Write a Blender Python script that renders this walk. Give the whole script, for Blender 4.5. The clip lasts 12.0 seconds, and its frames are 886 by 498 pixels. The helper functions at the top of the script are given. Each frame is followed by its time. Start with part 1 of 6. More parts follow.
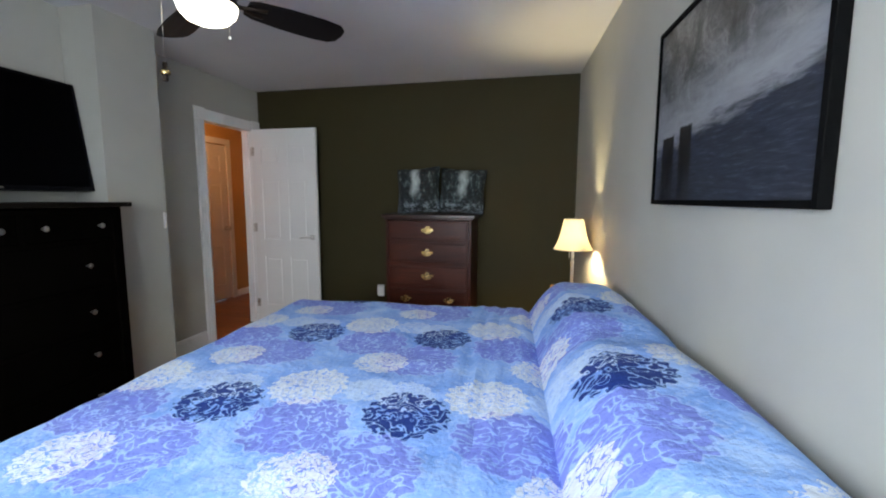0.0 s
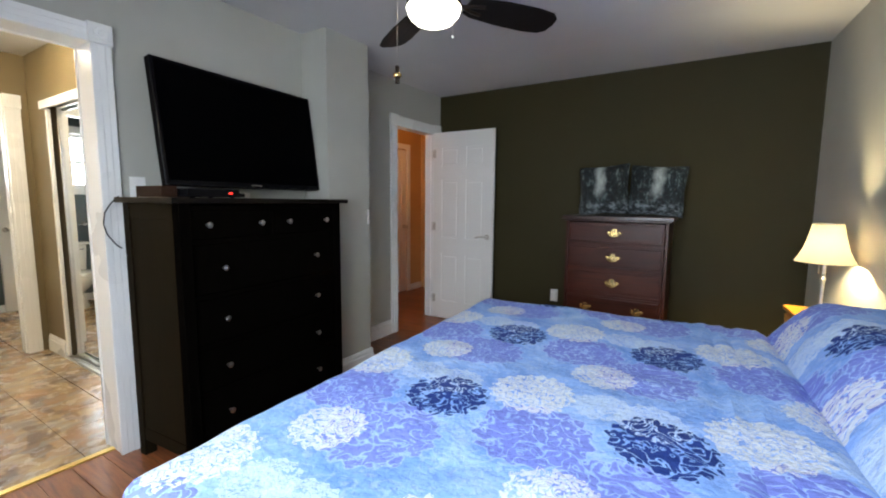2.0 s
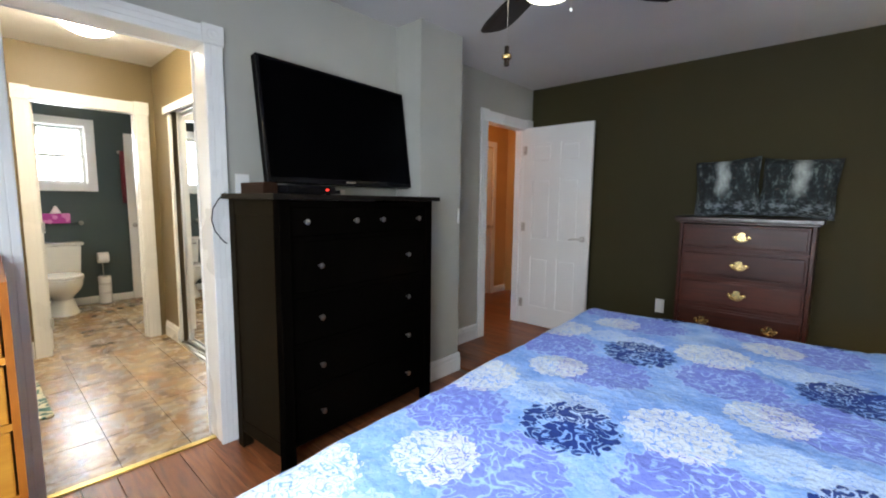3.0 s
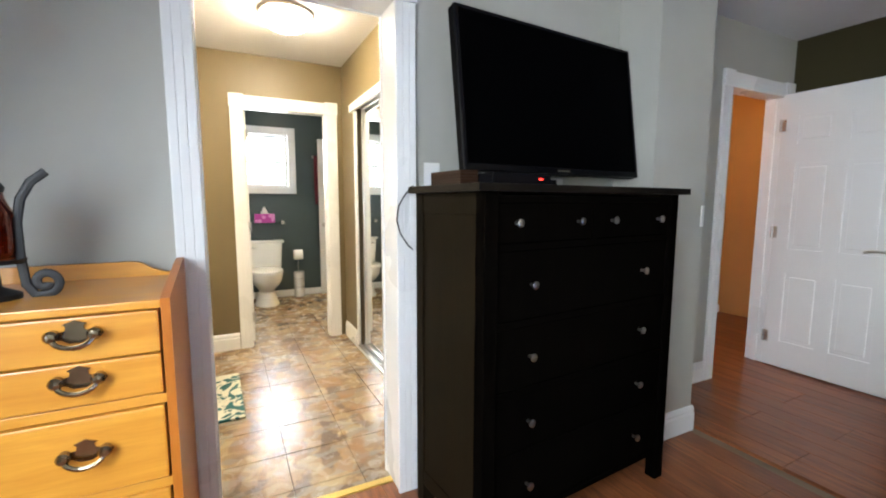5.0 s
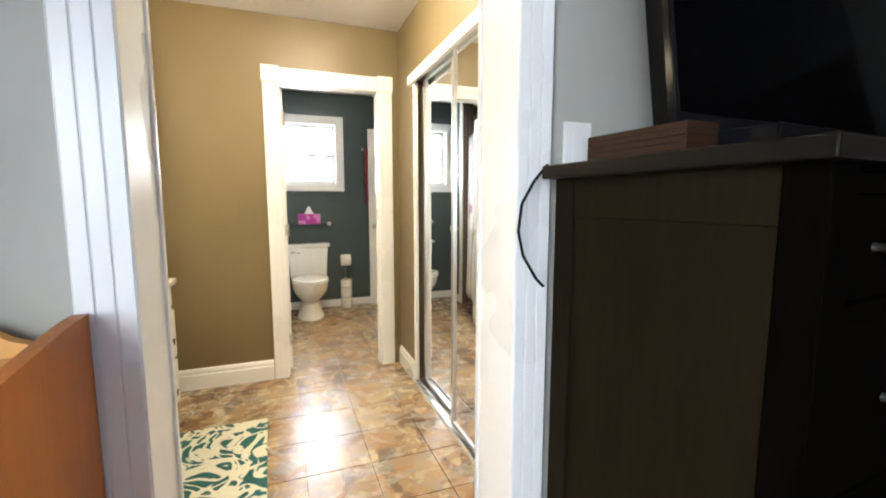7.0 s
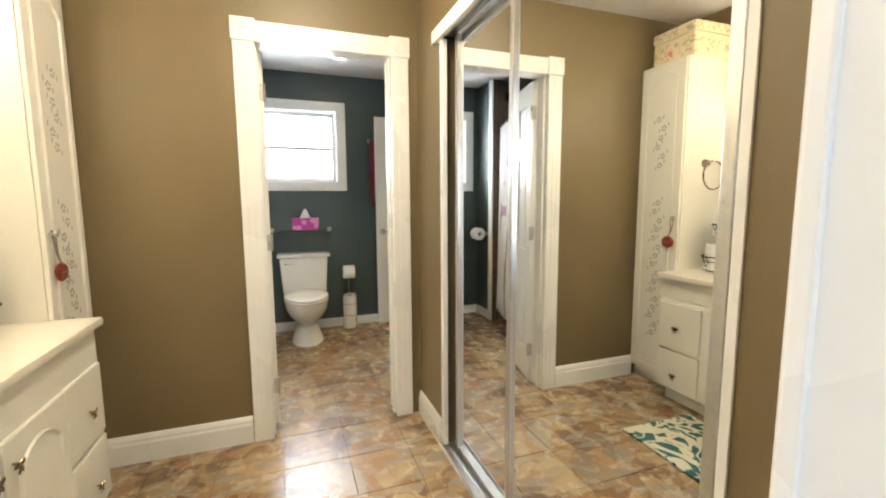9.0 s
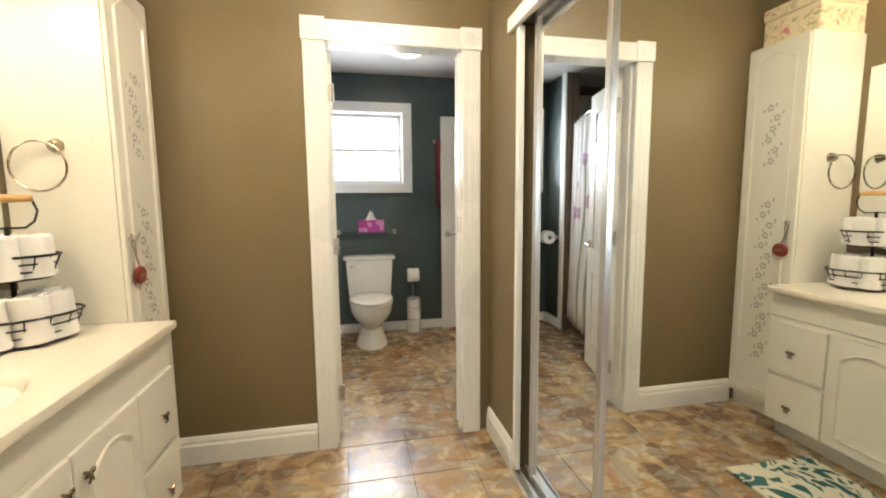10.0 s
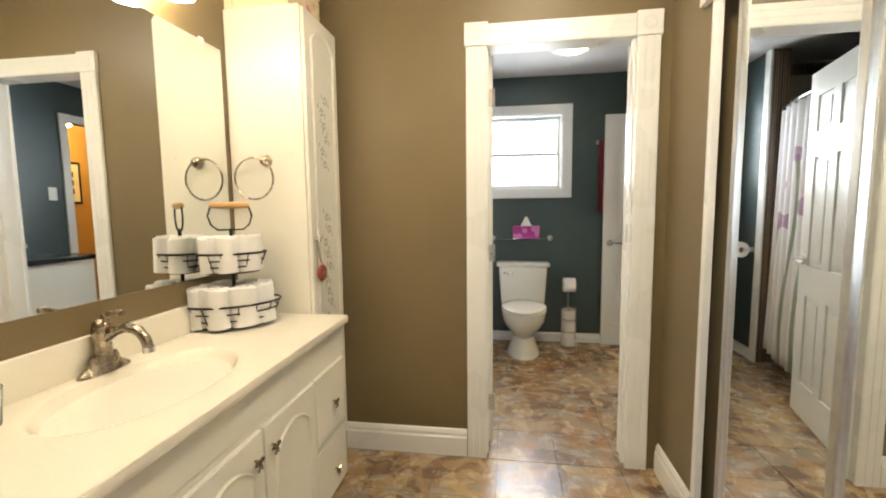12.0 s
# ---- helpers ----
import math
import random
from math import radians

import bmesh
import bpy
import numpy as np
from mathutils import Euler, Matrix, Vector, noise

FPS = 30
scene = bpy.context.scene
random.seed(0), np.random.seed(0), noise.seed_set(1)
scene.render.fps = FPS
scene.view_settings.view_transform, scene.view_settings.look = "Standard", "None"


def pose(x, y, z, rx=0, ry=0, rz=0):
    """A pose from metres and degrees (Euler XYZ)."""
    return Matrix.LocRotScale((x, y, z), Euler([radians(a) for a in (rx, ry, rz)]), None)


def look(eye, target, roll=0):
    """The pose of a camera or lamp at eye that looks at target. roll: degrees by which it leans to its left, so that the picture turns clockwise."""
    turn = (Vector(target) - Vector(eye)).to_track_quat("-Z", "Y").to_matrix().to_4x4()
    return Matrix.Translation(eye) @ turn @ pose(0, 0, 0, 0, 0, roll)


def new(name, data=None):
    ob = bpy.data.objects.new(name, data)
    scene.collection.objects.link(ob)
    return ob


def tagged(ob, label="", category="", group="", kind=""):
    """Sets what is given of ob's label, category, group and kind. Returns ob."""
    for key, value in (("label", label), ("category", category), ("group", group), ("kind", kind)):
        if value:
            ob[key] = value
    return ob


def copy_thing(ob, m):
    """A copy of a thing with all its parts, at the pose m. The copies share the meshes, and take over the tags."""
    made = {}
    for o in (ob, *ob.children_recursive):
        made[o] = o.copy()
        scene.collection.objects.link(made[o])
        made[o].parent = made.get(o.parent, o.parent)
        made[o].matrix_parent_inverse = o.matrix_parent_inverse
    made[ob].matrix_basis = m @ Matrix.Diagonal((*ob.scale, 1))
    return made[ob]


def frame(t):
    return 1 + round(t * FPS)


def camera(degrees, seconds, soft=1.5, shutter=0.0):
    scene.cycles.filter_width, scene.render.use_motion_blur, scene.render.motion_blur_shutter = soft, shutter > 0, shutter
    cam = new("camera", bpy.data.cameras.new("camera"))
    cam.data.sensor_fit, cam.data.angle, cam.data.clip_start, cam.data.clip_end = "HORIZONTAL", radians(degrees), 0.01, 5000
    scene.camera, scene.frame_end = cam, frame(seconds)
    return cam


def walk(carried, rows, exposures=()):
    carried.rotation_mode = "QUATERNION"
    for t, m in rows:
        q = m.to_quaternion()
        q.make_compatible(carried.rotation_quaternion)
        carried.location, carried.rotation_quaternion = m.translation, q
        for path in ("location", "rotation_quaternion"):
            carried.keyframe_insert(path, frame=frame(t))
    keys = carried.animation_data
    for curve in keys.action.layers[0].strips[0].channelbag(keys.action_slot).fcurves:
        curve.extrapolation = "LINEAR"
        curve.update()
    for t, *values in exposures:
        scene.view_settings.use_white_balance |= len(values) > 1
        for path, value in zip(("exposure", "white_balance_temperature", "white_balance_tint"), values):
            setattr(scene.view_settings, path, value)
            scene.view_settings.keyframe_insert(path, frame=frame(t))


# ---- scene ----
cam = camera(92.1, 12.0, 2.0)
PATH = [
    (0, (0.141, 0.275, 1.333), (-0.294, 2.213, 1.101), 0.2),
    (0.5, (0.09, 0.247, 1.329), (-0.506, 2.142, 1.099), 0.4),
    (1, (0.029, 0.229, 1.312), (-0.728, 2.067, 1.089), 0.5),
    (1.5, (-0.053, 0.238, 1.311), (-0.964, 2.004, 1.084), 0.5),
    (2, (-0.155, 0.279, 1.302), (-1.215, 1.96, 1.081), 0.5),
    (2.5, (-0.237, 0.331, 1.306), (-1.449, 1.906, 1.079), 0.6),
    (3, (-0.354, 0.358, 1.285), (-1.697, 1.824, 1.063), 0.7),
    (3.5, (-0.515, 0.397, 1.273), (-1.98, 1.741, 1.054), 0.3),
    (5.5, (-1.196, 0.558, 1.246), (-3.019, 1.35, 1.029), 0.5),
    (6, (-1.401, 0.575, 1.242), (-3.247, 1.316, 1.027), 0.8),
    (6.5, (-1.619, 0.628, 1.248), (-3.474, 1.342, 1.025), 0.4),
    (7, (-1.835, 0.685, 1.241), (-3.696, 1.383, 1.017), -0.0),
    (9, (-2.614, 0.801, 1.254), (-4.481, 1.482, 1.027), -0.3),
    (9.5, (-2.726, 0.806, 1.255), (-4.634, 1.362, 1.031), -0.6),
    (10, (-2.782, 0.802, 1.264), (-4.728, 1.209, 1.042), -0.5),
    (10.5, (-2.824, 0.813, 1.271), (-4.798, 1.048, 1.052), -0.5),
    (11, (-2.846, 0.805, 1.273), (-4.834, 0.871, 1.061), -0.5),
    (11.5, (-2.859, 0.788, 1.274), (-4.845, 0.68, 1.068), -0.5),
    (12, (-2.868, 0.785, 1.265), (-4.838, 0.492, 1.075), -0.6),
]
walk(cam, [(t, look(eye, target, roll)) for t, eye, target, roll in PATH], ((0, -0.05), (1.5, 0.0), (2.5, 0.15), (3.5, 0.25), (5.5, 0.6), (7, 0.55), (9, 0.2), (10, 0.1), (12, 0.0)))
# ---------------------------------------------------------------- world, large lights
world = bpy.data.worlds.new("sky")
scene.world = world
world.use_nodes = True
_sky = world.node_tree.nodes.new("ShaderNodeTexSky")
_sky.sky_type, _sky.sun_disc = "NISHITA", False
_sky.sun_elevation, _sky.sun_rotation = radians(38), radians(200)
_bg = world.node_tree.nodes["Background"]
_bg.inputs["Strength"].default_value = 0.12
world.node_tree.links.new(_sky.outputs[0], _bg.inputs["Color"])


def area_lamp(name, eye, target, w, h, watts, colour):
    d = bpy.data.lights.new(name, "AREA")
    d.shape, d.size, d.size_y, d.energy, d.color = "RECTANGLE", w, h, watts, colour
    ob = new(name, d)
    ob.matrix_world = look(eye, target)
    return ob


def bulb(name, place, watts, colour, radius=0.04):
    d = bpy.data.lights.new(name, "POINT")
    d.energy, d.color, d.shadow_soft_size = watts, colour, radius
    ob = new(name, d)
    ob.location = place
    return ob


SKYLIGHT, WARM = (0.74, 0.86, 1.0), (1.0, 0.78, 0.50)
area_lamp("window_daylight", (-0.50, -0.53, 1.45), (-0.25, 1.15, -0.05), 1.9, 1.2, 70, SKYLIGHT)
area_lamp("bath_window_daylight", (-7.17, 0.88, 1.80), (-5.0, 0.95, 1.3), 0.86, 0.70, 46, (0.9, 0.95, 1.0))
bulb("table_lamp_bulb", (0.376, 3.354, 1.07), 50, (1.0, 0.84, 0.47), 0.03)
bulb("hall_lamp_bulb", (-3.4, 4.2, 2.2), 13, (1.0, 0.50, 0.20), 0.08)
bulb("far_hall_bulb", (-6.9, 3.1, 2.25), 48, (1.0, 0.70, 0.22), 0.08)

# ---------------------------------------------------------------- materials


class Nodes:
    """A small wrapper that wires up one node material."""

    def __init__(self, name):
        self.m = bpy.data.materials.new(name)
        self.m.use_nodes = True
        self.t = self.m.node_tree
        self.b = self.t.nodes["Principled BSDF"]
        self.co = self.t.nodes.new("ShaderNodeTexCoord")

    def put(self, sock, v):
        if isinstance(v, bpy.types.NodeSocket):
            self.t.links.new(v, sock)
        elif v is not None:
            sock.default_value = (*v, 1) if isinstance(v, tuple) and len(v) == 3 and sock.type == "RGBA" else v

    def math(self, op, a, b=None, c=None, clamp=False):
        n = self.t.nodes.new("ShaderNodeMath")
        n.operation, n.use_clamp = op, clamp
        for s, v in zip(n.inputs, (a, b, c)):
            self.put(s, v)
        return n.outputs[0]

    def scaled(self, src, sx, sy, sz, rz=0.0):
        n = self.t.nodes.new("ShaderNodeMapping")
        n.inputs["Scale"].default_value = (sx, sy, sz)
        n.inputs["Rotation"].default_value = (0, 0, rz)
        self.put(n.inputs["Vector"], src)
        return n.outputs[0]

    def noise(self, scale, detail=4.0, rough=0.55, vec=None, warp=0.0):
        n = self.t.nodes.new("ShaderNodeTexNoise")
        n.inputs["Scale"].default_value, n.inputs["Detail"].default_value = scale, detail
        n.inputs["Roughness"].default_value, n.inputs["Distortion"].default_value = rough, warp
        self.put(n.inputs["Vector"], vec or self.co.outputs["Object"])
        return n.outputs[0]

    def mix(self, f, a, b, blend="MIX"):
        n = self.t.nodes.new("ShaderNodeMix")
        n.data_type, n.blend_type = "RGBA", blend
        self.put(n.inputs[0], f), self.put(n.inputs[6], a), self.put(n.inputs[7], b)
        return n.outputs[2]

    def ramp(self, f, *stops):
        n = self.t.nodes.new("ShaderNodeValToRGB")
        while len(n.color_ramp.elements) < len(stops):
            n.color_ramp.elements.new(0.5)
        for e, (p, c) in zip(n.color_ramp.elements, stops):
            e.position, e.color = p, (*c, 1) if isinstance(c, tuple) else (c, c, c, 1)
        self.put(n.inputs[0], f)
        return n.outputs[0]

    def xyz(self, vec):
        n = self.t.nodes.new("ShaderNodeSeparateXYZ")
        self.put(n.inputs[0], vec)
        return n.outputs

    def chance(self):
        return self.t.nodes.new("ShaderNodeObjectInfo").outputs["Random"]

    def relief(self, height, strength, distance=0.002):
        n = self.t.nodes.new("ShaderNodeBump")
        n.inputs["Strength"].default_value, n.inputs["Distance"].default_value = strength, distance
        self.put(n.inputs["Height"], height)
        self.put(self.b.inputs["Normal"], n.outputs[0])

    def done(self, colour, rough=0.5, metal=0.0, **more):
        self.put(self.b.inputs["Base Color"], colour)
        self.put(self.b.inputs["Roughness"], rough)
        self.put(self.b.inputs["Metallic"], metal)
        for k, v in more.items():
            self.put(self.b.inputs[k.replace("_", " ")], v)
        return self.m


def shade(c, f):
    return tuple(min(1.0, v * f) for v in c)


def paint(name, c, rough=0.55, spread=0.06, grain=0.12):
    """Rolled wall or trim paint: faint blotches, roller stipple."""
    n = Nodes(name)
    big, fine = n.noise(1.7, 3), n.noise(380, 2)
    col = n.mix(n.ramp(big, (0.3, 0.0), (0.7, 1.0)), shade(c, 1 - spread), shade(c, 1 + spread))
    n.relief(fine, grain, 0.001)
    return n.done(col, n.math("MULTIPLY_ADD", big, 0.12, rough - 0.06), Specular_IOR_Level=0.5 if rough < 0.5 else 0.22)


def wood(name, dark, light, axis="x", rough=0.4, grain=1.0, gloss=0.0, spec=0.5):
    """Boards with grain along the given axis of the object."""
    n = Nodes(name)
    k = {"x": (1.2, 14, 14), "y": (14, 1.2, 14), "z": (14, 14, 1.2)}[axis]
    vec = n.scaled(n.co.outputs["Object"], *k)
    shift = n.t.nodes.new("ShaderNodeVectorMath")
    shift.operation = "ADD"
    n.put(shift.inputs[0], vec)
    r = n.math("MULTIPLY", n.chance(), 37.0)
    n.put(shift.inputs[1], r)
    long_ = n.noise(1.6 * grain, 5, 0.62, shift.outputs[0], 1.4)
    fine = n.noise(9.0 * grain, 3, 0.6, shift.outputs[0], 0.3)
    f = n.math("ADD", n.math("MULTIPLY", long_, 0.75), n.math("MULTIPLY", fine, 0.25))
    col = n.ramp(f, (0.32, dark), (0.5, tuple((a + b) / 2 for a, b in zip(dark, light))), (0.68, light))
    col = n.mix(n.math("MULTIPLY", n.chance(), 0.35), col, shade(dark, 0.9))
    n.relief(fine, 0.12, 0.001)
    return n.done(col, n.math("MULTIPLY_ADD", long_, 0.2, rough - 0.1), Coat_Weight=gloss, Coat_Roughness=0.15, Specular_IOR_Level=spec)


def metal(name, c, rough=0.3):
    n = Nodes(name)
    f = n.noise(60, 3)
    return n.done(n.mix(f, shade(c, 0.8), c), n.math("MULTIPLY_ADD", f, 0.2, rough - 0.08), 1.0)


def plastic(name, c, rough=0.4, spread=0.08, spec=0.5):
    n = Nodes(name)
    f = n.noise(6, 3)
    n.relief(n.noise(300, 2), 0.05, 0.001)
    return n.done(n.mix(f, shade(c, 1 - spread), shade(c, 1 + spread)), n.math("MULTIPLY_ADD", f, 0.15, rough - 0.07), Specular_IOR_Level=spec)


def cloth(name, c, scale=900, rough=0.9, spread=0.1):
    n = Nodes(name)
    f, w = n.noise(9, 4), n.noise(scale, 2)
    n.relief(n.math("ADD", w, n.noise(45, 4)), 0.5, 0.003)
    return n.done(n.mix(f, shade(c, 1 - spread), shade(c, 1 + spread)), rough, Sheen_Weight=0.2)


def glow(name, c, strength):
    n = Nodes(name)
    f = n.noise(3, 2)
    return n.done(n.mix(f, shade(c, 0.97), c), 0.4, Emission_Color=c, Emission_Strength=strength)


GREIGE = paint("greige wall paint", (0.425, 0.418, 0.37))
EASTGREY = GREIGE
OLIVE = paint("dark olive wall paint", (0.039, 0.031, 0.0105), 0.7)
BROWN = paint("taupe brown wall paint", (0.176, 0.131, 0.064), 0.45)
TEAL = paint("dark teal wall paint", (0.060, 0.085, 0.085), 0.4)
AMBER = paint("amber hall paint", (0.55, 0.34, 0.13))
CEILING = paint("white ceiling paint", (0.62, 0.61, 0.605), 0.8, 0.03, 0.5)
TRIM = paint("white gloss trim paint", (0.82, 0.82, 0.80), 0.28, 0.02, 0.03)
DOORWHITE = paint("white door paint", (0.78, 0.77, 0.74), 0.33, 0.03, 0.05)
CABWHITE = paint("white cabinet foil", (0.78, 0.76, 0.68), 0.3, 0.02, 0.02)
OAKFLOOR = wood("red brown plank floor", (0.085, 0.022, 0.008), (0.40, 0.14, 0.048), "x", 0.34, 1.0, 0.15)
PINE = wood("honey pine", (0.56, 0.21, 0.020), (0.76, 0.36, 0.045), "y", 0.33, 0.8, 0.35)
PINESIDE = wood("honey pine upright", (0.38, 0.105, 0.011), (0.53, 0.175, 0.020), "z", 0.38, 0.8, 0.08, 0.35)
CHERRY = wood("dark cherry wood", (0.030, 0.006, 0.003), (0.088, 0.018, 0.007), "x", 0.36, 0.9, 0.0, 0.28)
CHERRYTOP = wood("dark cherry top", (0.020, 0.008, 0.006), (0.05, 0.018, 0.012), "x", 0.3, 1.2, 0.3)
# Dresser wood: shaded front, lit side and lit top put into the colours
SHADEDWOOD = wood("black brown wood in shade", (0.0012, 0.0010, 0.0008), (0.0034, 0.0026, 0.0019), "z", 0.6, 1.4, 0.0, 0.0)
LITSIDE = wood("black brown wood, lit side", (0.007, 0.005, 0.0025), (0.016, 0.011, 0.0055), "z", 0.55, 1.0, 0.0, 0.03)
LITTOP = wood("black brown wood, lit top", (0.004, 0.003, 0.0025), (0.010, 0.008, 0.006), "y", 0.35, 1.4, 0.0, 0.12)
BLADE = wood("near black fan blade", (0.006, 0.005, 0.005), (0.012, 0.010, 0.010), "x", 0.45, 1.0, 0.0, 0.12)
NICKEL = metal("brushed nickel", (0.60, 0.57, 0.52), 0.28)
SATIN = metal("satin bronze nickel", (0.42, 0.36, 0.28), 0.24)
CHROME = metal("chrome", (0.78, 0.78, 0.78), 0.12)
BRASS = metal("polished brass", (0.80, 0.58, 0.24), 0.24)
AGED = metal("aged pewter", (0.38, 0.31, 0.21), 0.16)
BRONZE = metal("dark bronze", (0.06, 0.045, 0.035), 0.4)
IRON = plastic("black wrought iron", (0.010, 0.009, 0.009), 0.45, 0.1, 0.35)
ALU = metal("satin aluminium", (0.80, 0.79, 0.76), 0.3)
BLACKGLOSS = plastic("black gloss plastic", (0.004, 0.004, 0.005), 0.16, 0.05, 0.10)
BLACKMATT = plastic("black matt plastic", (0.005, 0.005, 0.005), 0.5, 0.05, 0.02)
WHITEPLASTIC = plastic("white plastic", (0.78, 0.77, 0.74), 0.35, 0.02)
PORCELAIN = plastic("white porcelain", (0.80, 0.79, 0.74), 0.10, 0.015)
MARBLE = plastic("cream cultured marble", (0.80, 0.76, 0.66), 0.16, 0.03)
TOWEL = cloth("white terry towel", (0.80, 0.79, 0.78), 420, 0.95, 0.05)
MAROON = cloth("maroon towel", (0.13, 0.012, 0.022), 500)
PAPER = plastic("white tissue paper", (0.82, 0.80, 0.76), 0.9, 0.03)
PAPERCORE = plastic("brown cardboard core", (0.30, 0.19, 0.10), 0.9)
FANGLASS = glow("lit frosted fan bowl", (1.0, 0.93, 0.74), 7.0)
CEILGLASS = glow("lit frosted ceiling dome", (1.0, 0.87, 0.65), 92.0)
BATHGLASS = glow("lit amber glass dome", (1.0, 0.84, 0.52), 22.0)
VANGLASS = glow("lit vanity glass", (1.0, 0.83, 0.58), 48.0)
DAYLIGHT = glow("overcast sky backdrop", (0.95, 0.97, 1.0), 6.0)
REDLED = glow("red standby digits", (1.0, 0.03, 0.02), 4.0)


def shade_cloth():
    """Lamp shade: thin cloth that lets the bulb's light through."""
    n = Nodes("cream lamp shade cloth")
    n.done(n.mix(n.noise(120, 2), (0.85, 0.78, 0.62), (0.92, 0.87, 0.74)), 0.8)
    tr = n.t.nodes.new("ShaderNodeBsdfTranslucent")
    tr.inputs["Color"].default_value = (0.98, 0.94, 0.82, 1)
    mx = n.t.nodes.new("ShaderNodeMixShader")
    mx.inputs[0].default_value = 0.8
    n.t.links.new(n.b.outputs[0], mx.inputs[1]), n.t.links.new(tr.outputs[0], mx.inputs[2])
    n.t.links.new(mx.outputs[0], n.t.nodes["Material Output"].inputs["Surface"])
    return n.m


def mirror_glass():
    n = Nodes("silvered mirror")
    return n.done((0.86, 0.88, 0.87), 0.012, 1.0)


def clear_glass(name="clear glass", tint=(0.93, 0.97, 0.96)):
    n = Nodes(name)
    return n.done(tint, 0.02, 0.0, Transmission_Weight=1.0, IOR=1.45)


def vinyl():
    """Stone-look floor: rust, ochre and slate flakes, tile by tile."""
    n = Nodes("brown slate look vinyl tile")
    geo = n.t.nodes.new("ShaderNodeNewGeometry").outputs["Position"]
    warp = n.t.nodes.new("ShaderNodeTexNoise")
    warp.inputs["Scale"].default_value, warp.inputs["Detail"].default_value = 6.0, 3.0
    n.put(warp.inputs["Vector"], geo)
    bent = n.t.nodes.new("ShaderNodeVectorMath")
    bent.operation = "MULTIPLY_ADD"
    n.put(bent.inputs[0], warp.outputs["Color"])
    bent.inputs[1].default_value = (0.16, 0.16, 0.16)
    n.put(bent.inputs[2], geo)

    def flakes(scale, sx, sy, turn):
        w = n.t.nodes.new("ShaderNodeTexVoronoi")
        w.feature = "SMOOTH_F1"
        w.inputs["Scale"].default_value, w.inputs["Smoothness"].default_value = scale, 0.22
        n.put(w.inputs["Vector"], n.scaled(bent.outputs[0], sx, sy, 1, turn))
        return n.xyz(w.outputs["Color"])

    big, small = flakes(8.0, 0.7, 1.6, 0.6), flakes(13.0, 1.7, 0.65, -0.4)
    soft, fine = n.noise(11, 4, 0.6, geo, 0.8), n.noise(70, 3, 0.6, geo)
    tone = n.math("ADD", n.math("MULTIPLY", big[0], 0.42), n.math("ADD", n.math("MULTIPLY", small[1], 0.28), n.math("MULTIPLY", soft, 0.30)))
    col = n.ramp(tone, (0.26, (0.13, 0.082, 0.048)), (0.42, (0.24, 0.150, 0.078)), (0.56, (0.37, 0.255, 0.13)), (0.74, (0.50, 0.39, 0.23)))
    col = n.mix(n.ramp(small[2], (0.55, 0.0), (0.75, 0.6)), col, (0.33, 0.30, 0.25))
    col = n.mix(n.ramp(big[1], (0.66, 0.0), (0.85, 0.5)), col, (0.34, 0.175, 0.07))
    col = n.mix(n.ramp(fine, (0.5, 0.0), (0.75, 0.14)), col, (0.50, 0.42, 0.30))
    col = n.mix(n.math("MULTIPLY", n.chance(), 0.12), col, (0.20, 0.14, 0.09))
    n.relief(n.math("ADD", tone, n.math("MULTIPLY", fine, 0.15)), 0.16, 0.004)
    return n.done(col, n.math("MULTIPLY_ADD", soft, 0.22, 0.15), Specular_IOR_Level=0.6)


def damask(name, ground, figure, scale, cut=0.55, rough=0.9):
    """Scrolling leaf figure on a plain ground, for the mat."""
    n = Nodes(name)
    v = n.co.outputs["Object"]
    w = n.noise(scale, 1.0, 0.4, v, 2.6)
    band = n.math("ABSOLUTE", n.math("SUBTRACT", w, 0.5))
    f = n.ramp(band, (0.055, 1.0), (0.075, 0.0))
    w2 = n.noise(scale * 0.62, 1.0, 0.4, n.scaled(v, 1, 1, 1, 1.1), 3.4)
    f = n.math("MAXIMUM", f, n.ramp(w2, (cut, 0.0), (cut + 0.025, 1.0)))
    n.relief(n.noise(700, 2), 0.6, 0.003)
    return n.done(n.mix(f, ground, figure), rough)


SPREAD_STEP = (0.605, 0.705)


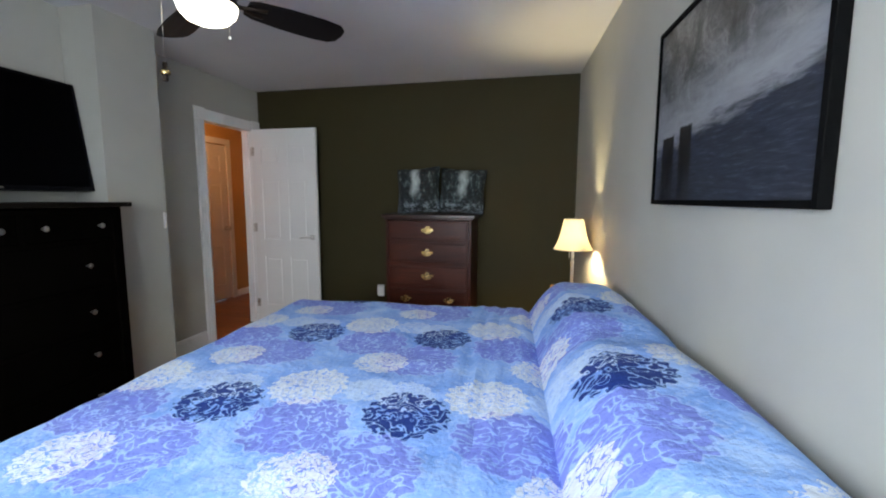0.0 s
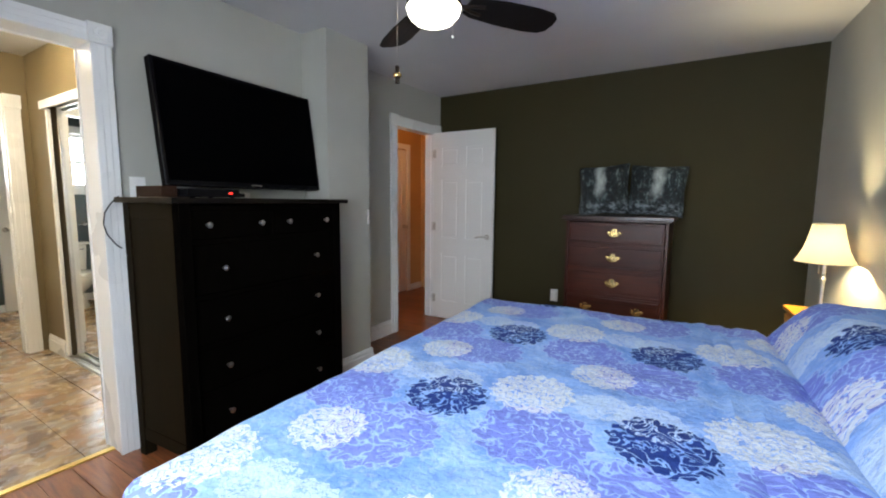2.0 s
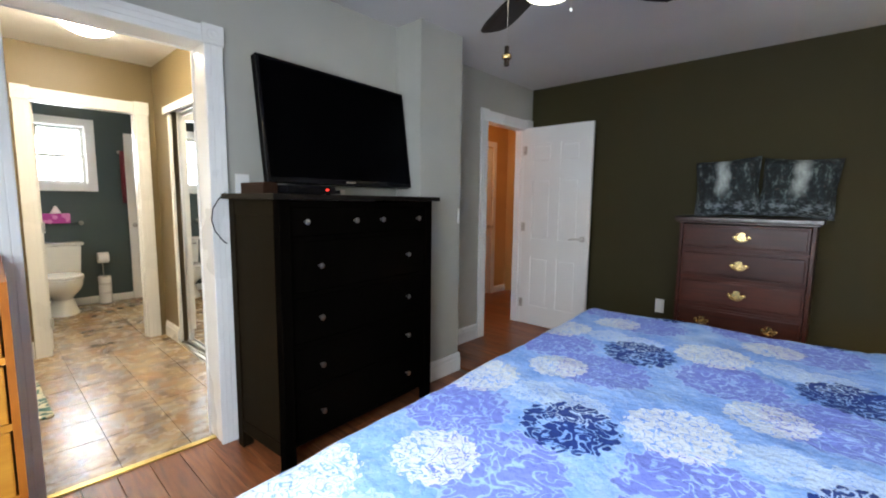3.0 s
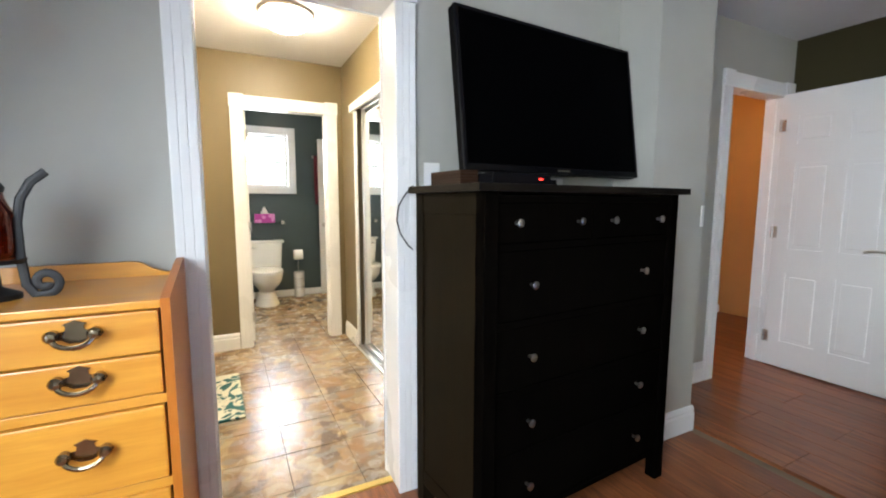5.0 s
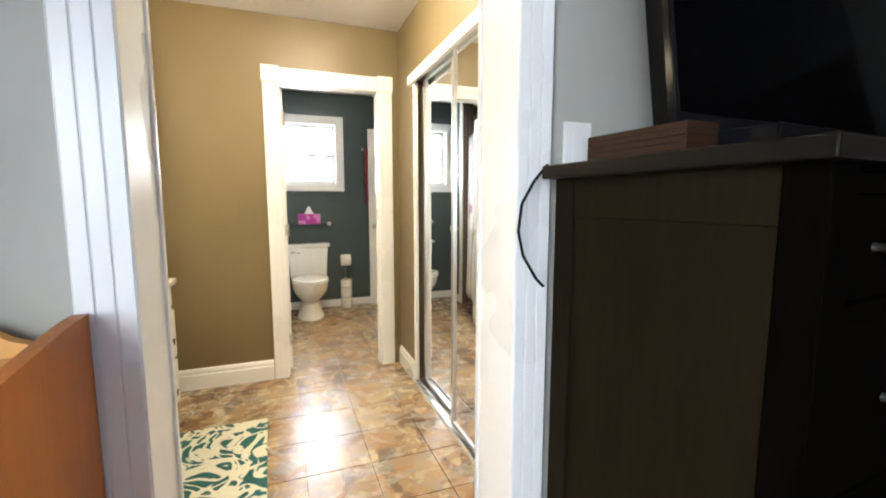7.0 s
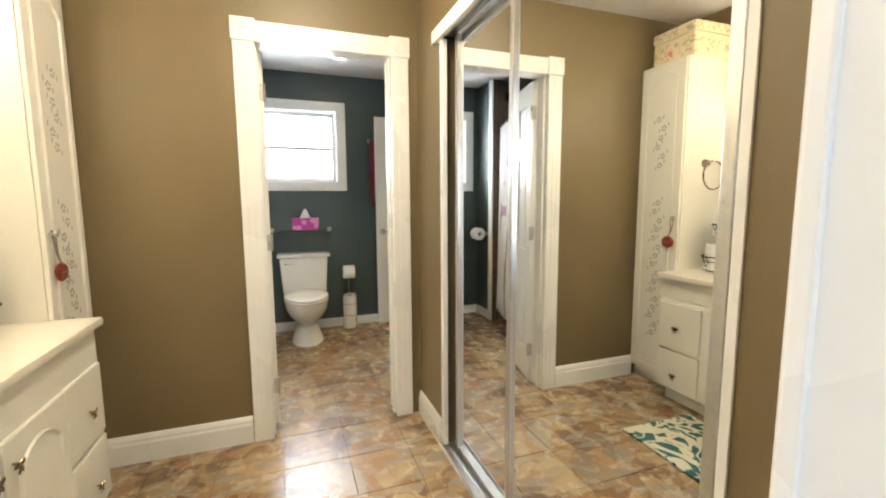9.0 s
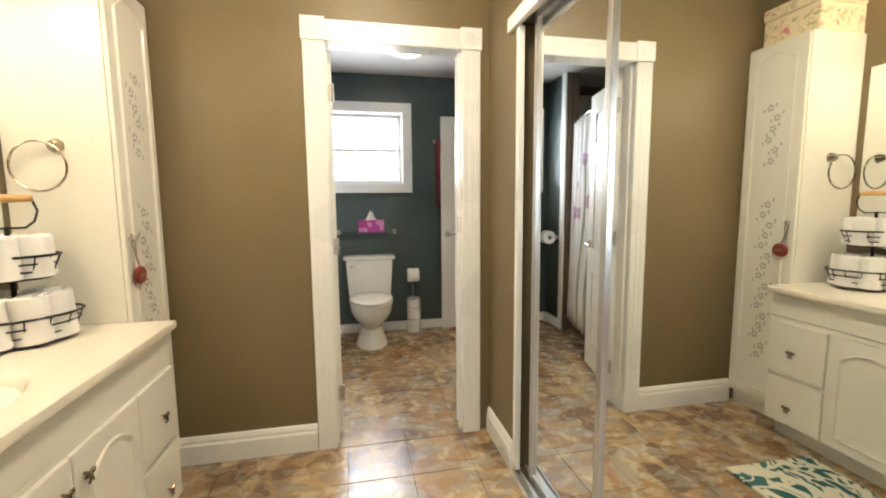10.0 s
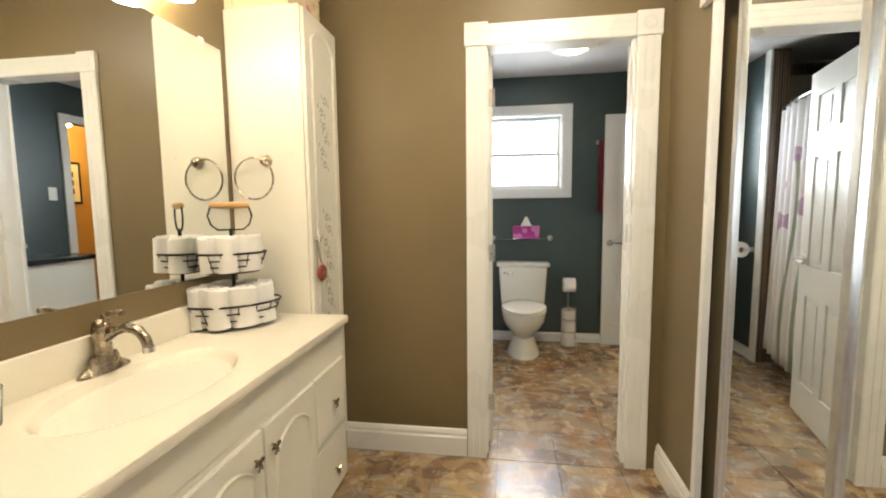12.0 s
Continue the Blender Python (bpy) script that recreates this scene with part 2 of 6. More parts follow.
def spread_cloth():
    """Quilted blue bedspread: a repeating set of lace medallions in white, navy and periwinkle."""
    n = Nodes("blue medallion bedspread")
    u, v, _ = n.xyz(n.co.outputs["UV"])
    wob = n.math("MULTIPLY", n.math("SUBTRACT", n.noise(16, 3, 0.6, n.co.outputs["UV"]), 0.5), 0.035)
    blot = n.noise(5.0, 5, 0.6, n.co.outputs["UV"], 0.6)
    col = n.ramp(blot, (0.3, (0.15, 0.30, 0.75)), (0.52, (0.27, 0.46, 0.87)), (0.72, (0.46, 0.64, 0.93)))
    leaf = n.noise(26, 3, 0.5, n.co.outputs["UV"], 1.8)
    col = n.mix(n.ramp(leaf, (0.53, 0.0), (0.6, 0.35)), col, (0.50, 0.64, 0.90))

    def medallion(col, cx, cy, r, ink, petals, curls, line, strength):
        x = n.math("WRAP", n.math("SUBTRACT", u, cx), SPREAD_STEP[0] / 2, -SPREAD_STEP[0] / 2)
        y = n.math("WRAP", n.math("SUBTRACT", v, cy), SPREAD_STEP[1] / 2, -SPREAD_STEP[1] / 2)
        x, y = n.math("ADD", x, wob), n.math("SUBTRACT", y, wob)
        d = n.math("DIVIDE", n.math("SQRT", n.math("ADD", n.math("MULTIPLY", x, x), n.math("MULTIPLY", y, y))), r)
        th = n.math("ARCTAN2", y, x)
        rim = n.math("MULTIPLY_ADD", n.math("COSINE", n.math("MULTIPLY", th, petals * 2.0)), 0.05, 0.95)
        disc = n.math("SUBTRACT", 1.0, n.math("GREATER_THAN", d, rim))
        swirl = n.math("MULTIPLY_ADD", n.math("SINE", n.math("MULTIPLY", d, 9.0)), 0.8, n.math("MULTIPLY", th, petals))
        scroll = n.math("MULTIPLY", n.math("SINE", swirl), n.math("COSINE", n.math("MULTIPLY", d, 15.0)))
        curl = n.math("SUBTRACT", n.noise(curls, 0.6, 0.5, n.co.outputs["UV"], 2.2), 0.5)
        fig = n.math("ABSOLUTE", n.math("MULTIPLY_ADD", scroll, 0.05, curl))
        on = n.ramp(fig, (line, 0.0), (line + 0.022, 1.0))
        f = n.math("MULTIPLY", n.math("MULTIPLY", disc, on), strength)
        return n.mix(f, col, ink)

    base_u, base_v = -1.50, -2.895
    WHITE, NAVY, PERI, PALE = (0.80, 0.82, 0.84), (0.006, 0.028, 0.20), (0.17, 0.21, 0.70), (0.60, 0.73, 0.92)
    col = medallion(col, base_u + 0.30, base_v - 0.09, 0.165, (0.42, 0.57, 0.92), 8, 16, -0.1, 0.55)
    col = medallion(col, base_u - 0.06, base_v + 0.435, 0.17, (0.42, 0.57, 0.92), 9, 16, -0.1, 0.55)
    col = medallion(col, base_u + 0.30, base_v - 0.09, 0.158, PERI, 8, 16, 0.032, 0.86)
    col = medallion(col, base_u - 0.06, base_v + 0.435, 0.163, PERI, 9, 16, 0.032, 0.82)
    col = medallion(col, base_u - 0.16, base_v + 0.14, 0.09, PALE, 7, 30, 0.025, 0.7)
    col = medallion(col, base_u + 0.23, base_v + 0.145, 0.137, WHITE, 10, 24, 0.026, 0.76)
    col = medallion(col, base_u + 0.41, base_v + 0.385, 0.108, WHITE, 9, 24, 0.026, 0.74)
    col = medallion(col, base_u - 0.03, base_v + 0.11, 0.10, PALE, 8, 32, 0.02, 0.75)
    col = medallion(col, base_u, base_v, 0.134, NAVY, 9, 18, 0.036, 0.95)
    quilt = n.noise(7, 3, 0.5, n.co.outputs["UV"], 0.4)
    n.relief(n.math("ADD", n.math("MULTIPLY", quilt, 1.2), n.math("MULTIPLY", n.noise(40, 4, 0.6, n.co.outputs["UV"]), 0.7)), 0.55, 0.018)
    return n.done(col, 0.9, Specular_IOR_Level=0.2)


def misty_print():
    """Black-and-white lake: bare trees in mist above, dark rippled water below. UV 0..1."""
    n = Nodes("misty lake print")
    uv = n.co.outputs["UV"]
    u, v, _ = n.xyz(uv)
    trees = n.noise(4.0, 9, 0.75, n.scaled(uv, 1.7, 0.8, 1), 0.7)
    twigs = n.noise(13, 8, 0.8, uv, 2.4)
    sky = n.ramp(n.math("ADD", n.math("MULTIPLY", trees, 0.7), n.math("MULTIPLY", twigs, 0.3)), (0.38, 0.008), (0.49, 0.07), (0.60, 0.22))
    ripple = n.noise(9, 6, 0.7, n.scaled(uv, 1.2, 7, 1), 0.4)
    water = n.ramp(ripple, (0.34, (0.006, 0.007, 0.011)), (0.55, (0.028, 0.034, 0.05)), (0.72, (0.10, 0.11, 0.14)))
    mist = n.noise(5, 6, 0.65, n.scaled(uv, 1, 3, 1), 0.5)
    edge = n.math("ADD", n.math("MULTIPLY_ADD", u, 0.16, 0.30), n.math("MULTIPLY", n.math("SUBTRACT", mist, 0.5), 0.30))
    gap = n.math("SUBTRACT", v, edge)
    col = n.mix(n.ramp(gap, (0.0, 1.0), (0.12, 0.85), (0.34, 0.0)), sky, n.mix(mist, (0.17, 0.175, 0.19), (0.34, 0.345, 0.36)))
    col = n.mix(n.ramp(n.math("MULTIPLY_ADD", ripple, 0.10, gap), (0.0, 1.0), (0.09, 0.0)), col, water)

    def post(u0, u1, top, col):
        inside = n.math("MULTIPLY", n.math("GREATER_THAN", u, u0), n.math("LESS_THAN", u, u1))
        inside = n.math("MULTIPLY", inside, n.math("LESS_THAN", v, n.math("MULTIPLY_ADD", twigs, 0.08, top)))
        return n.mix(n.math("MULTIPLY", inside, n.ramp(v, (0.05, 0.55), (0.2, 0.95))), col, (0.006, 0.006, 0.007))

    col = post(0.07, 0.19, 0.33, col)
    col = post(0.24, 0.35, 0.36, col)
    return n.done(col, 0.35)


def waterfall_print(name, shift):
    """Printed cushion cover: dark woods, a pale fall and misty light."""
    n = Nodes(name)
    uv = n.co.outputs["Generated"]
    x, y, z = n.xyz(uv)
    woods = n.noise(5.0 + shift, 8, 0.75, n.scaled(uv, 1.6, 1, 0.8), 0.25)
    rocks = n.noise(9.0 + shift, 5, 0.7, n.scaled(uv, 1, 1, 2.0), 0.2)
    col = n.ramp(woods, (0.40, (0.003, 0.004, 0.005)), (0.53, (0.010, 0.018, 0.020)), (0.60, (0.09, 0.12, 0.12)), (0.70, (0.30, 0.30, 0.27)))
    col = n.mix(n.ramp(rocks, (0.58, 0.0), (0.66, 0.4)), col, (0.14, 0.10, 0.085))
    off = n.math("ABSOLUTE", n.math("SUBTRACT", x, n.math("MULTIPLY_ADD", n.noise(4, 2, 0.5, uv), 0.16, 0.34 + 0.12 * shift)))
    fall = n.math("MULTIPLY", n.ramp(off, (0.02, 1.0), (0.13, 0.0)), n.ramp(z, (0.30, 0.0), (0.5, 1.0)))
    col = n.mix(n.math("MULTIPLY", fall, n.math("MULTIPLY_ADD", woods, 1.6, -0.1)), col, (0.50, 0.54, 0.52))
    pool = n.math("MULTIPLY", n.ramp(rocks, (0.48, 0.0), (0.58, 1.0)), n.ramp(z, (0.16, 1.0), (0.30, 0.0)))
    col = n.mix(n.math("MULTIPLY", pool, 0.7), col, (0.22, 0.25, 0.28))
    n.relief(n.noise(500, 2), 0.3, 0.002)
    return n.done(col, 0.8)


def curtain_cloth():
    """White shower curtain with lilac flower heads on green stems. UV in metres."""
    n = Nodes("white curtain with lilac flowers")
    uv = n.co.outputs["UV"]
    u, v, _ = n.xyz(uv)
    col = n.mix(n.noise(3, 3), (0.80, 0.79, 0.83), (0.84, 0.83, 0.86))

    def bloom(col, cx, cy, r):
        x, y = n.math("SUBTRACT", u, cx), n.math("SUBTRACT", v, cy)
        d = n.math("SQRT", n.math("ADD", n.math("MULTIPLY", x, x), n.math("MULTIPLY", y, y)))
        stem = n.math("MULTIPLY", n.math("LESS_THAN", n.math("ABSOLUTE", n.math("MULTIPLY_ADD", n.math("SINE", n.math("MULTIPLY", v, 4.0)), 0.02, x)), 0.010), n.math("LESS_THAN", y, 0.0))
        col = n.mix(n.math("MULTIPLY", stem, 0.75), col, (0.16, 0.24, 0.12))
        petals = n.math("LESS_THAN", n.math("MULTIPLY_ADD", n.noise(40, 2, 0.5, uv), 0.05, d), r - 0.005)
        tone = n.mix(n.noise(45, 2, 0.5, uv), (0.22, 0.06, 0.22), (0.50, 0.24, 0.48))
        return n.mix(n.math("MULTIPLY", petals, 0.7), col, tone)

    for cx, cy, r in ((0.18, 1.00, 0.09), (0.30, 1.25, 0.085), (0.40, 1.00, 0.09), (0.52, 1.45, 0.08), (0.70, 1.1, 0.09), (0.9, 1.3, 0.09), (1.15, 1.0, 0.09)):
        col = bloom(col, cx, cy, r)
    return n.done(col, 0.7, Transmission_Weight=0.0)


def mosaic():
    n = Nodes("brown mosaic strip tile")
    b = n.t.nodes.new("ShaderNodeTexBrick")
    n.put(b.inputs["Vector"], n.scaled(n.co.outputs["Object"], 1, 1, 1))
    b.inputs["Color1"].default_value, b.inputs["Color2"].default_value = (0.16, 0.08, 0.04, 1), (0.05, 0.03, 0.02, 1)
    b.inputs["Mortar"].default_value = (0.4, 0.36, 0.3, 1)
    b.inputs["Scale"].default_value = 14
    return n.done(b.outputs["Color"], 0.35)


def floral_box():
    """Cream box paper with loose pink roses and green leaves."""
    n = Nodes("cream paper with pink roses")
    v = n.co.outputs["Object"]
    _, _, z = n.xyz(n.co.outputs["Generated"])
    a = n.noise(13, 3, 0.6, v, 1.5)
    mid = n.ramp(n.math("ABSOLUTE", n.math("SUBTRACT", z, 0.5)), (0.22, 1.0), (0.42, 0.0))
    col = n.mix(n.noise(4, 3, 0.5, v), (0.80, 0.68, 0.44), (0.84, 0.75, 0.55))
    col = n.mix(n.math("MULTIPLY", mid, n.ramp(a, (0.56, 0.0), (0.63, 0.9))), col, (0.66, 0.20, 0.22))
    col = n.mix(n.math("MULTIPLY", mid, n.ramp(a, (0.40, 0.7), (0.46, 0.0))), col, (0.34, 0.36, 0.16))
    return n.done(col, 0.6)


def tissue_box():
    n = Nodes("magenta patterned card")
    v = n.scaled(n.co.outputs["Object"], 1, 13, 13)
    w = n.t.nodes.new("ShaderNodeTexVoronoi")
    w.inputs["Scale"].default_value = 1.2
    n.put(w.inputs["Vector"], v)
    return n.done(n.mix(n.ramp(w.outputs["Distance"], (0.38, 1.0), (0.45, 0.0)), (0.40, 0.035, 0.26), (0.62, 0.22, 0.48)), 0.5)


BOXWOOD = wood("brown box wood", (0.018, 0.007, 0.003), (0.036, 0.014, 0.006), "x", 0.6, 1.0, 0.0, 0.2)
SHADE = shade_cloth()
MIRROR = mirror_glass()
GLASS = clear_glass()
SCREEN = plastic("dark television glass", (0.001, 0.001, 0.0012), 0.08, 0.02, 0.005)
VINYL = vinyl()
GROUT = plastic("dark grout line", (0.22, 0.17, 0.115), 0.6)
SPREAD = spread_cloth()
MATCLOTH = damask("teal mat with cream leaves", (0.012, 0.105, 0.105), (0.70, 0.68, 0.55), 5.2)
PRINT = misty_print()
CUSHION_A, CUSHION_B = waterfall_print("woodland print A", 0.3), waterfall_print("woodland print B", 0.9)
CURTAIN = curtain_cloth()
MOSAIC = mosaic()
ROSEBOX = floral_box()
TISSUEBOX = tissue_box()
TILEWALL = plastic("beige glazed wall tile", (0.52, 0.46, 0.36), 0.2)
STENCIL = plastic("grey stencilled flowers", (0.42, 0.41, 0.38), 0.5)
REDTAG = plastic("red brown glazed tag", (0.22, 0.035, 0.02), 0.3)
GREYTWINE = cloth("grey ribbon", (0.22, 0.19, 0.16))
GOLDSTRIP = metal("gold threshold metal", (0.85, 0.62, 0.20), 0.3)
BLACKSTONE = plastic("black laminate counter", (0.008, 0.008, 0.008), 0.18)
AMBERGLASS = clear_glass("amber glass jar", (0.35, 0.08, 0.03))
HANDLEWOOD = wood("light turned wood", (0.50, 0.28, 0.10), (0.66, 0.42, 0.18), "x", 0.45)

# ---------------------------------------------------------------- mesh helpers


def box(bm, x0, x1, y0, y1, z0, z1, bevel=0.0, m=None):
    lo, hi = Vector((min(x0, x1), min(y0, y1), min(z0, z1))), Vector((max(x0, x1), max(y0, y1), max(z0, z1)))
    made = bmesh.ops.create_cube(bm, size=1.0)["verts"]
    for v in made:
        v.co = Vector((lo[i] + (v.co[i] + 0.5) * (hi[i] - lo[i]) for i in range(3)))
    if bevel:
        edges = list({e for v in made for e in v.link_edges})
        out = bmesh.ops.bevel(bm, geom=edges, offset=bevel, segments=2, profile=0.6, affect="EDGES")
        made = list({v for f in out["faces"] for v in f.verts} | {v for v in made if v.is_valid})
    if m:
        bmesh.ops.transform(bm, matrix=m, verts=made)
    return bm


def rod(bm, a, b, r0, r1=None, seg=12):
    a, b = Vector(a), Vector(b)
    turn = (b - a).to_track_quat("Z", "Y").to_matrix().to_4x4()
    bmesh.ops.create_cone(bm, cap_ends=True, segments=seg, radius1=r0, radius2=r0 if r1 is None else r1, depth=(b - a).length,
                          matrix=Matrix.Translation((a + b) / 2) @ turn)
    return bm


def lathe(bm, profile, seg=24, m=None, sx=1.0, sy=1.0):
    """A turned shape from (radius, height) pairs round z."""
    rings = []
    for r, z in profile:
        if r < 1e-5:
            rings.append([bm.verts.new((0, 0, z))])
        else:
            rings.append([bm.verts.new((sx * r * math.cos(2 * math.pi * k / seg), sy * r * math.sin(2 * math.pi * k / seg), z)) for k in range(seg)])
    for a, b in zip(rings, rings[1:]):
        for k in range(seg):
            q = [a[k % len(a)], a[(k + 1) % len(a)], b[(k + 1) % len(b)], b[k % len(b)]]
            q = list(dict.fromkeys(q))
            if len(q) > 2:
                bm.faces.new(q)
    if m:
        bmesh.ops.transform(bm, matrix=m, verts=[v for ring in rings for v in ring])
    return bm


def tube(bm, pts, r, seg=8, flat=1.0):
    """A round or flattened bar along a line of points."""
    pts = [Vector(p) for p in pts]
    rings, side = [], None
    for i, p in enumerate(pts):
        d = (pts[min(i + 1, len(pts) - 1)] - pts[max(i - 1, 0)]).normalized()
        ref = side if side is not None else (Vector((0, 0, 1)) if abs(d.z) < 0.9 else Vector((1, 0, 0)))
        side = (ref - d * ref.dot(d)).normalized()
        other = d.cross(side)
        rings.append([bm.verts.new(p + side * r * math.cos(a) + other * r * flat * math.sin(a)) for a in (2 * math.pi * k / seg for k in range(seg))])
    for a, b in zip(rings, rings[1:]):
        for k in range(seg):
            bm.faces.new((a[k], a[(k + 1) % seg], b[(k + 1) % seg], b[k]))
    bm.faces.new(rings[0][::-1]), bm.faces.new(rings[-1])
    return bm


def arc(c, r, a0, a1, n, plane="xz"):
    out = []
    for k in range(n + 1):
        a = radians(a0 + (a1 - a0) * k / n)
        p = {"xz": (r * math.cos(a), 0, r * math.sin(a)), "yz": (0, r * math.cos(a), r * math.sin(a)), "xy": (r * math.cos(a), r * math.sin(a), 0)}[plane]
        out.append(Vector(c) + Vector(p))
    return out


def part(name, bm, material, parent=None, label="", smooth=False, m=None):
    bmesh.ops.recalc_face_normals(bm, faces=bm.faces)
    me = bpy.data.meshes.new(name)
    bm.to_mesh(me)
    bm.free()
    me.materials.append(material)
    if smooth:
        me.shade_smooth()
        me.set_sharp_from_angle(angle=radians(38))
    ob = new(name, me)
    ob.parent = parent
    if m is not None:
        ob.matrix_basis = m
    return tagged(ob, label)


def thing(name, m, label, category, group=""):
    ob = new(name)
    ob.matrix_basis = m
    ob.empty_display_size = 0.05
    return tagged(ob, label, category, group)


def built(name, bm, material, label, category, m=None, smooth=False, kind="", group=""):
    """A thing that is one mesh."""
    ob = part(name, bm, material, None, "", smooth, m)
    return tagged(ob, label, category, group, kind)


def B():
    return bmesh.new()

# ---------------------------------------------------------------- structure
H = 2.44
SKEW = pose(0.462, 4.37, 0, 0, 0, 4.1)  # frame of the east wall: x = 0 on the wall, y = 0 at the north corner


def wall(name, material, *boxes, m=None):
    bm = B()
    for b in boxes:
        box(bm, *b)
    return built(name, bm, material, name.replace("_", " ") + ", painted plaster", "wall", m, kind="structure")


# bedroom
wall("wall_bedroom_north", OLIVE, (-2.95, 0.75, 4.366, 4.50, 0, H))
wall("wall_bedroom_east", EASTGREY, (0, 0.14, -5.6, 0.02, 0, H), m=SKEW)
wall("wall_bedroom_south", GREIGE, (-2.64, -1.55, -0.72, -0.57, 0, H), (0.45, 0.95, -0.72, -0.57, 0, H),
     (-1.55, 0.45, -0.72, -0.57, 0, 0.85), (-1.55, 0.45, -0.72, -0.57, 2.08, H))
wall("wall_bedroom_west", GREIGE, (-2.72, -2.64, -0.72, 0.445, 0, H), (-2.72, -2.64, 1.165, 2.36, 0, H), (-2.72, -2.64, 0.445, 1.165, 2.04, H))
wall("wall_chase", GREIGE, (-2.80, -2.40, 2.362, 2.77, 0, H))
wall("wall_bedroom_hall", GREIGE, (-2.86, -2.78, 2.772, 3.565, 0, H), (-2.86, -2.78, 4.265, 4.366, 0, H), (-2.86, -2.78, 3.565, 4.265, 2.04, H))
# dressing room
wall("wall_dressing_east", BROWN, (-2.80, -2.722, -0.60, 0.445, 0, H), (-2.80, -2.722, 1.165, 1.66, 0, H), (-2.80, -2.722, 0.445, 1.165, 2.04, H))
wall("wall_dressing_south", BROWN, (-5.07, -2.80, -0.60, -0.405, 0, H))
wall("wall_dressing_west", BROWN, (-5.01, -4.95, -0.405, 0.67, 0, H), (-5.01, -4.95, 1.378, 1.66, 0, H), (-5.01, -4.95, 0.67, 1.378, 2.035, H))
wall("wall_dressing_north", BROWN, (-4.95, -4.567, 1.505, 1.66, 0, H), (-3.10, -2.80, 1.505, 1.66, 0, H), (-4.567, -3.10, 1.505, 1.66, 2.03, H))
wall("wall_closet_back", BROWN, (-4.95, -2.80, 2.2, 2.26, 0, H), (-2.80, -2.722, 1.66, 2.26, 0, H), (-5.01, -4.95, 1.66, 2.26, 0, H))
# bathroom
wall("wall_bath_east", TEAL, (-5.07, -5.012, -0.62, 0.67, 0, H), (-5.07, -5.012, 1.378, 2.45, 0, H), (-5.07, -5.012, 0.67, 1.378, 2.035, H))
wall("wall_bath_west", TEAL, (-7.10, -6.93, -0.62, 0.465, 0, H), (-7.10, -6.93, 1.29, 2.45, 0, H), (-7.10, -6.93, 0.465, 1.29, 0, 1.43), (-7.10, -6.93, 0.465, 1.29, 2.105, H))
wall("wall_bath_north", TEAL, (-6.345, -5.07, 2.45, 2.56, 0, H), (-7.10, -6.90, 2.45, 2.56, 0, H), (-6.90, -6.345, 2.45, 2.56, 2.10, H))
wall("wall_bath_wing", TEAL, (-6.93, -6.56, 0.20, 0.33, 0, H))
wall("wall_tub_surround", TILEWALL, (-7.0, -5.07, -0.72, -0.60, 0, H), (-6.929, -6.915, -0.60, 0.20, 0, H))
# halls
wall("wall_hall_west", AMBER, (-4.0, -3.88, 2.9, 4.46, 0, H), (-4.0, -3.88, 5.2, 5.6, 0, H), (-4.0, -3.88, 4.46, 5.2, 2.03, H))
wall("wall_hall_ends", AMBER, (-3.88, -2.86, 2.8, 2.9, 0, H), (-3.88, -2.95, 5.55, 5.65, 0, H), (-2.95, -2.86, 4.50, 5.65, 0, H), (-2.90, -2.862, 2.9, 3.565, 0, H))
wall("wall_far_hall", AMBER, (-8.20, -5.4, 3.55, 3.65, 0, H), (-8.20, -8.1, 2.56, 3.55, 0, H), (-8.20, -7.1, 2.46, 2.56, 0, H), (-5.5, -5.4, 2.56, 3.55, 0, H))


def ceiling(name, *b):
    return built(name, box(B(), *b), CEILING, "white matt painted ceiling", "ceiling", kind="structure")


ceiling("ceiling_bedroom", -2.87, 0.95, -1.15, 4.5, H, H + 0.1)
ceiling("ceiling_dressing", -5.05, -2.875, -0.62, 2.3, H, H + 0.1)
ceiling("ceiling_bath", -7.1, -5.055, -0.75, 2.56, H, H + 0.1)
ceiling("ceiling_far_hall", -8.2, -5.055, 2.565, 3.65, H, H + 0.1)
ceiling("ceiling_hall", -4.05, -2.875, 2.75, 5.7, H, H + 0.1)

floor_wood = built("floor_bedroom", box(B(), -4.05, 0.95, -1.15, 5.7, -0.12, -0.022), GROUT, "red-brown wooden plank floor, slightly worn", "floor", kind="structure")
floor_tile = built("floor_bath", box(B(), -7.1, -2.722, -0.72, 2.3, -0.018, -0.006), GROUT, "mottled brown slate-look vinyl tile floor", "floor", kind="structure")
built("floor_far_hall", box(B(), -8.2, -5.07, 2.3, 3.65, -0.018, 0.0), OAKFLOOR, "red-brown wooden hall floor", "floor", kind="structure")


def baseboard(name, a, b, side, h=0.14):
    """Moulded skirting from a to b; side: the way it faces."""
    a, b, s = Vector((*a, 0)), Vector((*b, 0)), Vector((*side, 0))
    bm = B()
    prof = [(0, 0), (0.016, 0), (0.016, h - 0.045), (0.011, h - 0.035), (0.012, h - 0.022), (0.006, h - 0.006), (0.0, h)]
    rings = [[bm.verts.new(p + s * d + Vector((0, 0, z))) for d, z in prof] for p in (a, b)]
    for k in range(len(prof) - 1):
        bm.faces.new((rings[0][k], rings[1][k], rings[1][k + 1], rings[0][k + 1]))
    bm.faces.new(rings[0]), bm.faces.new(rings[1][::-1])
    return built(name, bm, TRIM, "white moulded baseboard along the wall", "baseboard", kind="structure")


